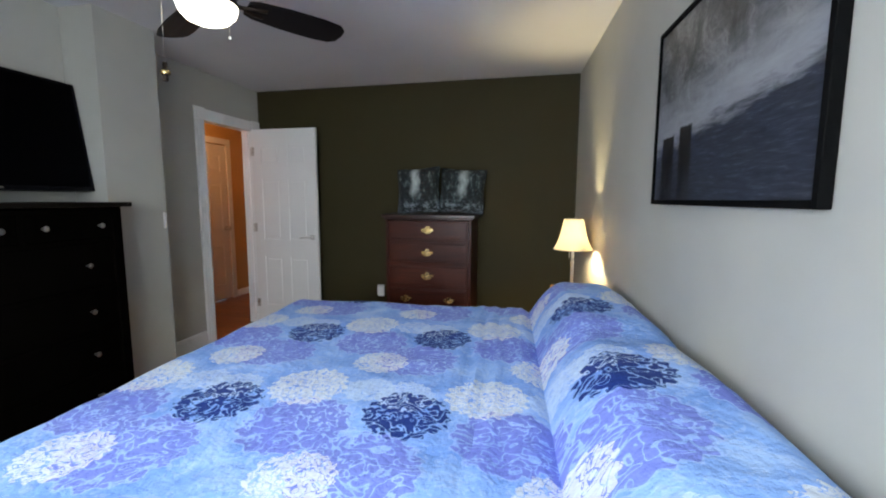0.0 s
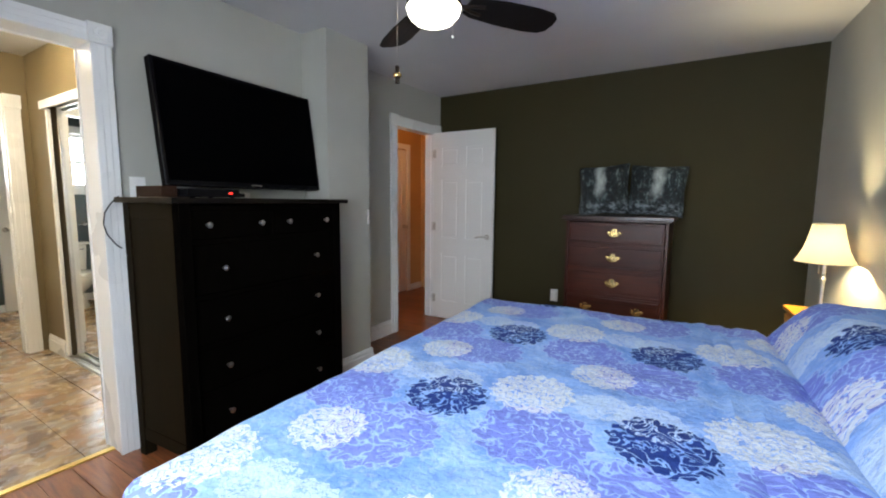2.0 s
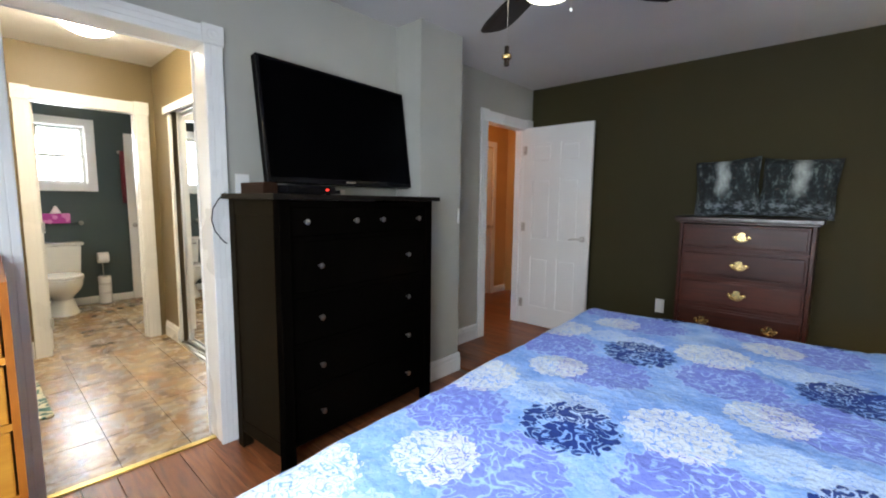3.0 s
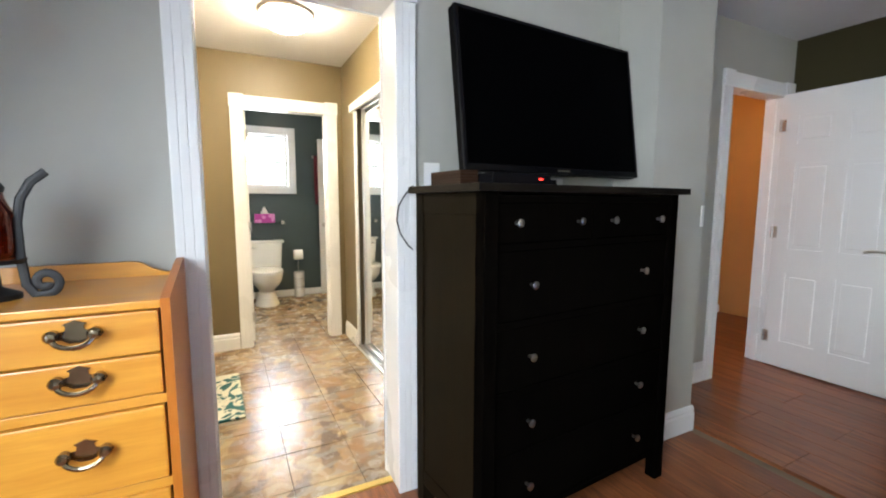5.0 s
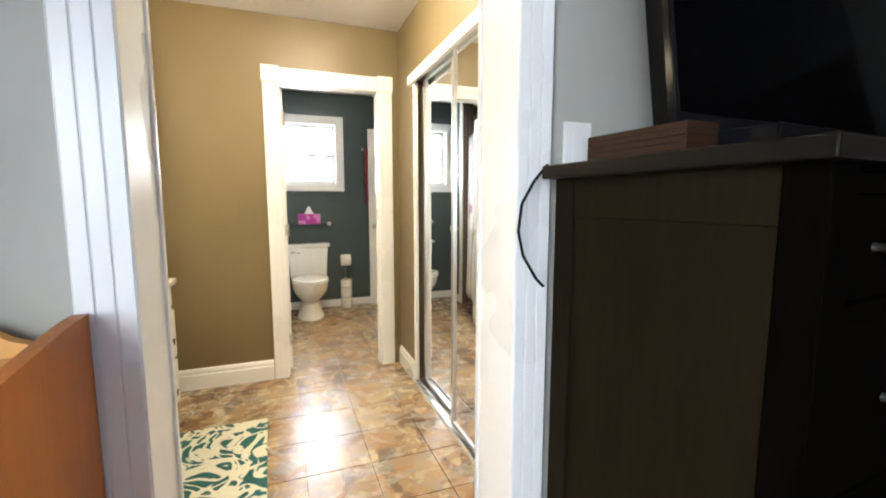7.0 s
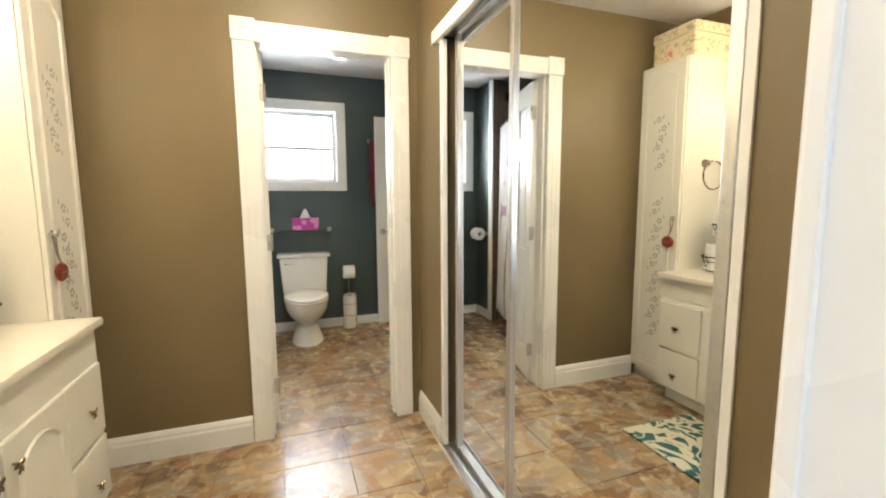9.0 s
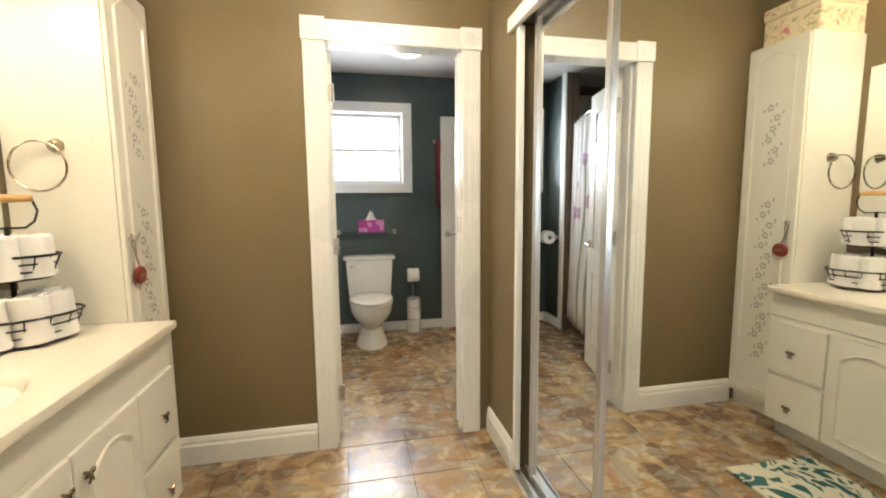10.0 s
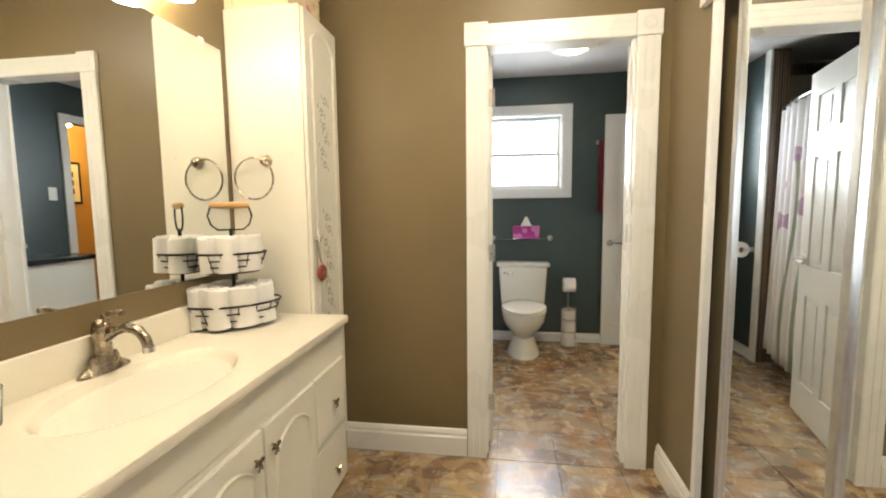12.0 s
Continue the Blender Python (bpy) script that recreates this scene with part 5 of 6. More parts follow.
def build_counter():
    """Moulded top: slab with a rounded front, an oval bowl sunk into it and a low upstand."""
    root = thing("vanity_sink", Matrix(), "cream moulded sink top with an integral oval basin", "sink")
    bm = B()
    x0, x1, y0, y1 = VX0 - 0.003, VX1 + 0.01, VY0, 0.108
    cx, cy, rx, ry, depth = -3.85, -0.160, 0.275, 0.175, 0.13
    nx, ny = 200, 70
    g = []
    for i in range(nx + 1):
        row = []
        for j in range(ny + 1):
            x, y = x0 + (x1 - x0) * i / nx, y0 + (y1 - y0) * j / ny
            d = math.hypot((x - cx) / rx, (y - cy) / ry)
            z = VT - (depth * (1 - d ** 2.6) ** 0.9 if d < 1 else 0.0)
            if 0.9 < d < 1.12:
                z -= 0.0015 * (1 - abs(d - 1.01) / 0.11)
            row.append(bm.verts.new((x, y, z)))
        g.append(row)
    for i in range(nx):
        for j in range(ny):
            bm.faces.new((g[i][j], g[i + 1][j], g[i + 1][j + 1], g[i][j + 1]))
    part("top", bm, MARBLE, root, "", True)
    eb = B()
    box(eb, x0, x1, y1 - 0.025, y1 + 0.004, VT - 0.03, VT - 0.0005, 0.008)
    box(eb, x0, x0 + 0.02, y0, y1 - 0.025, VT - 0.03, VT - 0.0008)
    part("front_edge", eb, MARBLE, root, "", True)
    part("upstand", box(B(), x0 + 0.004, x1, y0, y0 + 0.020, VT, VT + 0.105, 0.005), MARBLE, root, "", True)
    part("drain", lathe(B(), [(0, 0.004), (0.016, 0.004), (0.022, 0.0), (0.0, -0.002)], 18, pose(cx, cy, VT - depth + 0.002)), NICKEL, root, "", True)


build_counter()

fa = thing("faucet", pose(-3.905, -0.358, VT), "brushed nickel single-lever faucet on the vanity top", "faucet")
part("base_plate", lathe(B(), [(0, 0), (0.030, 0), (0.028, 0.008), (0.019, 0.022), (0.015, 0.05)], 24, None, 2.7, 1.0), SATIN, fa, "", True)
part("column", lathe(B(), [(0.030, 0.012), (0.023, 0.05), (0.021, 0.09), (0.025, 0.105), (0.026, 0.125), (0.022, 0.14), (0.012, 0.150), (0, 0.152)], 24), SATIN, fa, "", True)
part("spout", tube(B(), [(0, 0.0, 0.085), (0, 0.045, 0.118), (0, 0.085, 0.130), (0, 0.122, 0.120), (0, 0.142, 0.095), (0, 0.147, 0.075)], 0.014, 14), SATIN, fa, "", True)
part("aerator", rod(B(), (0, 0.1475, 0.076), (0, 0.149, 0.060), 0.0155, 0.0155, 16), CHROME, fa, "", True)
part("lever", tube(B(), [(0, 0, 0.148), (0.004, 0.012, 0.160), (0.012, 0.045, 0.170), (0.020, 0.080, 0.178), (0.023, 0.098, 0.176)], 0.0085, 10, 0.7), SATIN, fa, "", True)
part("index_dot", rod(B(), (0.0, 0.026, 0.128), (0.0, 0.0275, 0.129), 0.005, 0.005, 10), REDTAG, fa, "red marker")

vm = thing("vanity_mirror", Matrix(), "wide frameless mirror above the vanity", "mirror")
part("glass", box(B(), -4.565, -2.86, -0.4035, -0.3975, 1.005, 1.93, 0.001), MIRROR, vm, "clear mirror glass")
for x in (-4.45, -3.2):
    part("clip", box(B(), x - 0.012, x + 0.012, -0.4035, -0.3940, 1.918, 1.940, 0.002), WHITEPLASTIC, vm)

vl = thing("vanity_light", pose(-3.72, -0.405, 2.08), "lit vanity light bar with glass shades", "wall light")
part("bar", box(B(), -0.62, 0.62, 0.0, 0.030, -0.045, 0.045, 0.006), NICKEL, vl)
for x in (-0.50, -0.167, 0.167, 0.50):
    ar = part("arm", tube(B(), [(x, 0.03, 0.0), (x, 0.075, 0.005), (x, 0.095, -0.012)], 0.010, 10), NICKEL, vl, "", True)
    part("glass_shade", lathe(B(), [(0.022, -0.010), (0.034, -0.02), (0.052, -0.055), (0.062, -0.095), (0.058, -0.096), (0.04, -0.08), (0, -0.075)], 24, pose(x, 0.095, 0.0)), VANGLASS, ar, "glowing glass shade", True)

# ---------------------------------------------------------------- tall linen cabinet
ta = thing("linen_cabinet", Matrix(), "tall white linen cabinet with a stencilled arched door", "cabinet")
TX0, TX1, TYB, TYF, TZ = -4.948, -4.602, -0.403, -0.062, 2.11
part("body", box(B(), TX0, TX1, TYB, TYF, 0.08, TZ, 0.003), CABWHITE, ta)
part("toe_kick", box(B(), TX0 + 0.004, TX1 - 0.004, TYB, TYF - 0.03, 0.0, 0.08), CABWHITE, ta)
door_ = raised_front("door", ta, TX0 + 0.006, TX1 - 0.006, 0.10, TZ - 0.008, TYF, arch=True)


def stencil(parent, z0, count, y):
    """A climbing spray of small five-petalled flowers, each flower one part."""
    rnd = random.Random(5)
    for k in range(count):
        z = z0 + 0.058 * k
        x = -4.768 + 0.024 * math.sin(k * 2.1)
        bm = B()
        for p in range(5):
            a = radians(72 * p + 20 * k)
            lathe(bm, [(0, 0.0008), (0.008, 0.0006), (0.0085, 0)], 8, pose(x + 0.014 * math.cos(a), y, z + 0.014 * math.sin(a), -90, 0, 0), 1.0, 0.8)
        for s in (-1, 1):
            lathe(bm, [(0, 0.0006), (0.008, 0.0005), (0.0085, 0)], 8, pose(x + s * 0.034, y, z + 0.02 * s + rnd.uniform(-0.01, 0.01), -90, 0, 0), 0.6, 1.5)
        part("flower", bm, STENCIL, parent)


stencil(door_, 1.47, 6, TYF + 0.0175)
stencil(door_, 0.36, 16, TYF + 0.0175)
hk = part("door_knob", lathe(B(), [(0.006, 0), (0.006, 0.012), (0.013, 0.02), (0.012, 0.028), (0, 0.03)], 14), NICKEL, door_, "nickel knob", True, pose(TX1 - 0.032, TYF + 0.0165, 1.135, -90, 0, 0))
tg = thing("hanging_tag", pose(TX1 - 0.032, TYF + 0.026, 1.135), "red-brown oval tag hanging on a grey ribbon", "ornament")
rb_ = B()
tube(rb_, [(0, 0.0, 0.014), (-0.012, 0.006, -0.02), (-0.008, 0.008, -0.07), (-0.022, 0.010, -0.115)], 0.003, 6), tube(rb_, [(0, 0.0, 0.014), (0.006, 0.006, -0.03), (-0.004, 0.008, -0.08), (-0.022, 0.010, -0.115)], 0.003, 6)
part("ribbon", rb_, GREYTWINE, tg)
part("plaque", lathe(B(), [(0, 0.012), (0.038, 0.010), (0.045, 0.004), (0.044, 0), (0, 0)], 28, pose(-0.028, 0.004, -0.150, -90, 0, 0), 1.0, 0.82), REDTAG, tg, "", True)
part("lettering", box(B(), -0.050, -0.006, 0.0155, 0.0165, -0.155, -0.146), GREYTWINE, tg, "small pale lettering bar")

rg = thing("towel_ring", pose(TX1, -0.235, 1.475), "nickel towel ring on the cabinet side", "towel ring")
part("mount", lathe(B(), [(0, 0.03), (0.018, 0.026), (0.022, 0.012), (0.026, 0.004), (0.026, 0)], 20, pose(0, 0, 0, 0, 90, 0)), SATIN, rg, "", True)
part("ring", tube(B(), arc((0.030, -0.045, -0.075), 0.088, 0, 360, 40, "yz"), 0.0042, 8), SATIN, rg, "", True)

fx = thing("rose_box", pose(-4.77, -0.25, TZ), "cream keepsake box with pink roses on the cabinet", "box")
part("box", box(B(), -0.155, 0.155, -0.16, 0.14, 0, 0.15, 0.012), ROSEBOX, fx)
part("lid", box(B(), -0.160, 0.160, -0.165, 0.145, 0.150, 0.215, 0.014), ROSEBOX, fx, "rose-printed lid")

# two-tier wire basket of rolled towels
bk = thing("tiered_basket", pose(-4.405, -0.285, VT), "two-tier black wire basket with a wooden handle", "basket")


def wire_tier(name, z, rb0, rt, h, n=16, sy=0.72):
    bm = B()
    for f in (0.0, 0.33, 0.66, 1.0):
        r = rb0 + (rt - rb0) * f
        tube(bm, [(r * math.cos(a), sy * r * math.sin(a), z + h * f) for a in (2 * math.pi * k / 36 for k in range(37))], 0.003 if f < 1 else 0.0042, 6)
    for k in range(n):
        a = 2 * math.pi * k / n
        tube(bm, [(rb0 * math.cos(a), sy * rb0 * math.sin(a), z), (rt * math.cos(a), sy * rt * math.sin(a), z + h)], 0.002, 5)
    lathe(bm, [(0, z + 0.002), (rb0, z + 0.002), (rb0, z - 0.002), (0, z - 0.002)], 30, None, 1.0, sy)
    part(name, bm, IRON, bk)


bk.rotation_euler = (0, 0, radians(-50))
wire_tier("lower_tier", 0.010, 0.140, 0.172, 0.085)
wire_tier("upper_tier", 0.215, 0.098, 0.126, 0.075)
part("pole", rod(B(), (0, 0, 0.004), (0, 0, 0.385), 0.007, 0.007, 10), IRON, bk)
hb = B()
for s in (-1, 1):
    tube(hb, [(0, 0, 0.380), (s * 0.045, 0, 0.380), (s * 0.068, 0, 0.400), (s * 0.078, 0, 0.435), (s * 0.066, 0, 0.475)], 0.0035, 6)
part("handle_wire", hb, IRON, bk)
part("handle_grip", lathe(B(), [(0, -0.07), (0.010, -0.07), (0.012, -0.04), (0.0135, 0), (0.012, 0.04), (0.010, 0.07), (0, 0.07)], 16, pose(0, 0, 0.475, 0, 90, 0)), HANDLEWOOD, bk, "turned pale wood grip", True)


def rolled_towel(m, r, h):
    """A towel rolled up tight and stood on end."""
    bm = B()
    turns, n, w = 3.2, 84, 0.010
    inner, outer = [], []
    for k in range(n + 1):
        a = 2 * math.pi * turns * k / n
        rr = 0.006 + (r - 0.006) * k / n
        wob = 1 + 0.05 * math.sin(3 * a) * k / n
        for lst, q in ((inner, rr * wob - w * 0.40), (outer, rr * wob + w * 0.40)):
            lst.append((max(q, 0.001) * math.cos(a), max(q, 0.001) * math.sin(a)))
    top = [h + 0.004 * math.sin(k * 0.35) for k in range(n + 1)]
    q = []
    for k in range(n + 1):
        q.append([bm.verts.new((*inner[k], 0)), bm.verts.new((*outer[k], 0)), bm.verts.new((*outer[k], top[k] - 0.005)), bm.verts.new((*[(a + b) / 2 for a, b in zip(inner[k], outer[k])], top[k])), bm.verts.new((*inner[k], top[k] - 0.005))])
    for a, b in zip(q, q[1:]):
        for i in range(5):
            bm.faces.new((a[i], a[(i + 1) % 5], b[(i + 1) % 5], b[i]))
    bm.faces.new(q[0]), bm.faces.new(q[-1][::-1])
    return built("rolled_towel", bm, TOWEL, "white rolled face towel standing in the wire basket", "towel", m, True, group="rolled towels in the basket")


tow = None
rt_ = pose(-4.405, -0.285, VT, 0, 0, -50)
for zz, rad_, cnt, hh, rr in ((0.014, 0.108, 8, 0.150, 0.050), (0.219, 0.072, 6, 0.135, 0.044)):
    first = None
    for k in range(cnt):
        a = 2 * math.pi * (k + 0.3) / cnt
        m_ = rt_ @ pose(rad_ * math.cos(a), 0.70 * rad_ * math.sin(a), zz, 3 * math.sin(a), 3 * math.cos(a), 50 * k)
        if first is None:
            first = rolled_towel(m_, rr, hh)
        else:
            copy_thing(first, m_)

gl = thing("glass_tumbler", pose(-3.575, -0.31, VT), "clear glass tumbler on the vanity top", "glass")
part("tumbler", lathe(B(), [(0, 0.004), (0.034, 0.004), (0.040, 0.085), (0.0375, 0.085), (0.0315, 0.010), (0, 0.010)], 28), GLASS, gl, "", True)
sd = thing("soap_dispenser", pose(-3.60, -0.385, VT), "clear soap bottle with a nickel pump", "soap dispenser")
part("bottle", lathe(B(), [(0, 0), (0.030, 0.0), (0.032, 0.01), (0.030, 0.09), (0.014, 0.115), (0.012, 0.125), (0, 0.125)], 24), GLASS, sd, "", True)
part("pump", tube(B(), [(0, 0, 0.125), (0, 0, 0.155), (0.0, 0.012, 0.160), (0.0, 0.040, 0.156)], 0.006, 10), NICKEL, sd, "", True)

mt = built("bath_mat", box(B(), -0.36, 0.36, -0.235, 0.235, 0.0, 0.012, 0.005), MATCLOTH, "teal mat with cream scrolling leaves on the tiles", "mat", pose(-3.985, 0.335, 0.001, 0, 0, 1.5))

# ---------------------------------------------------------------- bathroom
to = thing("toilet", pose(-6.925, 0.935, 0), "white porcelain toilet with the lid down", "toilet")


def toilet_parts():
    bm = B()
    box(bm, 0.012, 0.195, -0.215, 0.215, 0.385, 0.735, 0.028)
    for v in bm.verts:
        f = 0.90 + 0.10 * min(1, max(0, (v.co.z - 0.385) / 0.25))
        v.co.y *= f
    part("tank", bm, PORCELAIN, to, "", True)
    part("tank_lid", box(B(), 0.004, 0.212, -0.236, 0.236, 0.732, 0.768, 0.012), PORCELAIN, to, "", True)
    fl = B()
    rod(fl, (0.196, -0.165, 0.68), (0.208, -0.165, 0.68), 0.010, 0.010, 12), tube(fl, [(0.208, -0.165, 0.68), (0.214, -0.13, 0.678), (0.212, -0.09, 0.674)], 0.006, 8)
    part("flush_lever", fl, CHROME, to, "chrome flush lever", True)

    def egg(z, back, front, w, n=40):
        pts = []
        for k in range(n):
            a = 2 * math.pi * k / n
            c, s = math.cos(a), math.sin(a)
            mid = back + (front - back) * 0.42
            x = mid + (front - mid) * c if c > 0 else mid + (mid - back) * c
            pts.append((x, w * s * (1 - 0.12 * max(0, c) ** 2), z))
        return pts

    def loft(bm, levels):
        rings = [[bm.verts.new(p) for p in lv] for lv in levels]
        n = len(rings[0])
        for a, b in zip(rings, rings[1:]):
            for k in range(n):
                bm.faces.new((a[k], a[(k + 1) % n], b[(k + 1) % n], b[k]))
        bm.faces.new(rings[0][::-1]), bm.faces.new(rings[-1])
    b = B()
    loft(b, [egg(0, 0.18, 0.56, 0.140), egg(0.02, 0.185, 0.555, 0.137), egg(0.10, 0.20, 0.515, 0.108), egg(0.165, 0.20, 0.50, 0.090), egg(0.205, 0.19, 0.545, 0.112), egg(0.25, 0.18, 0.61, 0.150), egg(0.31, 0.16, 0.665, 0.178), egg(0.375, 0.15, 0.685, 0.186), egg(0.39, 0.15, 0.685, 0.184)])
    part("bowl", b, PORCELAIN, to, "", True)
    b = B()
    loft(b, [egg(0.391, 0.20, 0.695, 0.186), egg(0.396, 0.20, 0.70, 0.190), egg(0.408, 0.20, 0.70, 0.190), egg(0.412, 0.20, 0.695, 0.187)])
    part("seat", b, PORCELAIN, to, "", True)
    b = B()
    loft(b, [egg(0.414, 0.20, 0.69, 0.184), egg(0.418, 0.20, 0.698, 0.189), egg(0.430, 0.20, 0.698, 0.188), egg(0.437, 0.21, 0.68, 0.175), egg(0.440, 0.25, 0.62, 0.13)])
    part("lid", b, PORCELAIN, to, "closed white lid", True)


toilet_parts()


def paper_roll(name, m, r=0.064, h=0.105, label="roll of white toilet paper"):
    root = thing(name, m, label, "toilet paper", "toilet paper rolls")
    part("paper", lathe(B(), [(0.02, 0), (r - 0.002, 0), (r, 0.003), (r, h - 0.003), (r - 0.002, h), (0.02, h)], 28), PAPER, root, "", True)
    part("core", lathe(B(), [(0.02, h), (0.018, h), (0.018, 0), (0.02, 0)], 20), PAPERCORE, root, "cardboard core", True)
    return root


tsx, tsy = -6.815, 1.352
st = thing("toilet_paper_stand", pose(tsx, tsy, 0), "chrome toilet paper stand holding spare rolls", "paper stand")
part("base", lathe(B(), [(0, 0), (0.078, 0), (0.078, 0.008), (0.06, 0.012), (0, 0.012)], 28), CHROME, st, "", True)
sb = B()
for a in (45, 165, 285):
    c, s = 0.070 * math.cos(radians(a)), 0.070 * math.sin(radians(a))
    tube(sb, [(c, s, 0.010), (c, s, 0.34)], 0.003, 6)
for z in (0.14, 0.25, 0.34):
    tube(sb, arc((0, 0, z), 0.070, 0, 360, 28, "xy"), 0.003, 6)
part("cage", sb, CHROME, st)
pb = B()
tube(pb, [(-0.064, 0, 0.012), (-0.064, 0, 0.50), (-0.064, 0.0, 0.555), (-0.05, -0.03, 0.575), (-0.04, -0.065, 0.575)], 0.0045, 8)
tube(pb, [(-0.04, -0.065, 0.575), (0.0, -0.065, 0.575), (0.0, 0.075, 0.575)], 0.0045, 8)
part("arm", pb, CHROME, st)
r0 = paper_roll("toilet_paper", pose(tsx, tsy, 0.0125), label="spare white toilet roll stacked in the stand")
for k in (1, 2):
    copy_thing(r0, pose(tsx, tsy, 0.0125 + 0.108 * k, 0, 0, 50 * k))
paper_roll("toilet_paper", pose(tsx, tsy - 0.055, 0.562, -90, 0, 0), label="white toilet roll in use on the stand's arm")

gs = thing("glass_shelf", pose(-6.93, 0.925, 0.975), "clear glass wall shelf on nickel posts", "shelf")
part("glass", box(B(), 0.012, 0.125, -0.275, 0.275, 0.0, 0.008, 0.002), GLASS, gs)
for s in (-1, 1):
    pbm = B()
    rod(pbm, (0, s * 0.262, 0.004), (0.02, s * 0.262, 0.004), 0.024, 0.020, 18), rod(pbm, (0.02, s * 0.262, 0.004), (0.055, s * 0.262, 0.004), 0.013, 0.013, 14)
    part("post", pbm, NICKEL, gs, "", True)
tb = thing("tissue_box", pose(-6.865, 0.965, 0.983), "magenta tissue box with a tissue pulled up", "tissue box")
part("carton", box(B(), -0.045, 0.050, -0.118, 0.118, 0, 0.112, 0.003), TISSUEBOX, tb)
tm = B()
lathe(tm, [(0.040, 0.112), (0.030, 0.135), (0.022, 0.16), (0.012, 0.185), (0, 0.20)], 12, None, 0.5, 1.3)
for v in tm.verts:
    v.co += Vector((0.006, 0.010, 0.006)) * noise.noise(v.co * 60)
part("tissue", tm, PAPER, tb, "white tissue", True)

bl_ = thing("bath_ceiling_light", pose(-6.08, 1.24, H), "octagonal white ceiling light with amber glass, lit", "ceiling light")
part("frame", lathe(B(), [(0.105, 0), (0.165, 0), (0.175, -0.030), (0.155, -0.070), (0.120, -0.074), (0.110, -0.064), (0.105, -0.02)], 8, pose(0, 0, 0, 0, 0, 22.5)), TRIM, bl_)
part("glass", lathe(B(), [(0.109, -0.060), (0.10, -0.074), (0.072, -0.090), (0.036, -0.098), (0, -0.100)], 30), BATHGLASS, bl_, "glowing amber glass", True)

tr_ = thing("towel_bar", pose(-6.93, 1.60, 1.835), "nickel towel bar on the teal wall", "towel bar")
tbm = B()
for y in (0.0, 0.56):
    rod(tbm, (0, y, 0), (0.012, y, 0), 0.022, 0.018, 16), rod(tbm, (0.012, y, 0), (0.045, y, 0), 0.008, 0.008, 10)
rod(tbm, (0.040, -0.03, 0), (0.040, 0.59, 0), 0.008, 0.008, 12)
part("bar", tbm, NICKEL, tr_, "", True)
tw_ = B()
prof = [(0.0475 if k < 12 else 0.030, 0.012 - 0.05 * (k if k < 12 else 24 - k)) for k in range(25)]
ny = 10
rings = []
for j in range(ny + 1):
    y = -0.004 + 0.48 * j / ny
    rings.append([tw_.verts.new((x + 0.003 * math.sin(j * 1.9 + z * 9), y, z)) for x, z in [(0.052, -0.62), (0.052, -0.3), (0.050, -0.02), (0.046, 0.010), (0.040, 0.014), (0.033, 0.010), (0.030, -0.02), (0.026, -0.25), (0.026, -0.5)]])
for a, b in zip(rings, rings[1:]):
    for k in range(len(a) - 1):
        tw_.faces.new((a[k], a[k + 1], b[k + 1], b[k]))
tt = built("bath_towel", tw_, MAROON, "maroon towel hung over the towel bar", "towel", pose(-6.93, 1.60, 1.835), True)
so = tt.modifiers.new("thickness", "SOLIDIFY")
so.thickness, so.offset = 0.006, 0

# shower end
tu = thing("bathtub", Matrix(), "white bathtub behind the shower curtain", "bathtub")
tbm = B()
box(tbm, -6.91, -5.08, 0.105, 0.185, 0.0, 0.50, 0.012), box(tbm, -6.91, -5.08, -0.595, -0.535, 0.0, 0.50, 0.012), box(tbm, -6.91, -6.83, -0.535, 0.105, 0, 0.50, 0.012), box(tbm, -5.16, -5.08, -0.535, 0.105, 0, 0.50, 0.012), box(tbm, -6.83, -5.16, -0.535, 0.105, 0.05, 0.12)
part("tub", tbm, PORCELAIN, tu)
tile_band = thing("mosaic_border", Matrix(), "brown mosaic tile border round the shower", "tile border")
tile_band["kind"] = "structure"
for b_ in ((-6.56, -6.552, 0.20, 0.33, 0.0, 2.42), (-6.914, -6.905, -0.59, 0.19, 2.33, 2.42), (-6.9, -5.08, -0.599, -0.59, 2.33, 2.42), (-6.905, -6.897, 0.06, 0.19, 0.5, 2.12)):
    part("strip", box(B(), *b_), MOSAIC, tile_band)
po = built("trim_post", box(B(), -6.615, -6.545, 0.3305, 0.348, 0.0, H - 0.004, 0.003), TRIM, "white trim board at the shower opening", "trim", kind="structure")


def rod_y(x):
    f = (x + 6.53) / 1.44
    return 0.25 + 0.155 * math.sin(math.pi * min(1, max(0, f)))


sr = thing("shower_rod", Matrix(), "curved chrome shower rod", "shower rod")
part("rod", tube(B(), [(x, rod_y(x), 1.985) for x in [-6.55 + 1.48 * k / 30 for k in range(31)]], 0.012, 12), CHROME, sr, "", True)
cu = B()
uvl = cu.loops.layers.uv.new("UVMap")
nx, nz, g = 150, 14, []
for i in range(nx + 1):
    f = i / nx
    col_ = []
    for j in range(nz + 1):
        h = j / nz
        x = -6.50 + 1.30 * f + 0.10 * (1 - h) * (f - 0.5)
        y = rod_y(x) + (0.020 + 0.012 * (1 - h)) * math.sin(f * 70 + 0.6 * math.sin(h * 3)) - 0.0 * h
        if h < 0.3:
            y += 0.03 * (0.3 - h)
        col_.append((cu.verts.new((x, y, 0.13 + 1.832 * h)), (f * 1.75, 1.80 * h)))
    g.append(col_)
for i in range(nx):
    for j in range(nz):
        q = (g[i][j], g[i + 1][j], g[i + 1][j + 1], g[i][j + 1])
        fc = cu.faces.new([w[0] for w in q])
        for lp, w in zip(fc.loops, q):
            lp[uvl].uv = w[1]
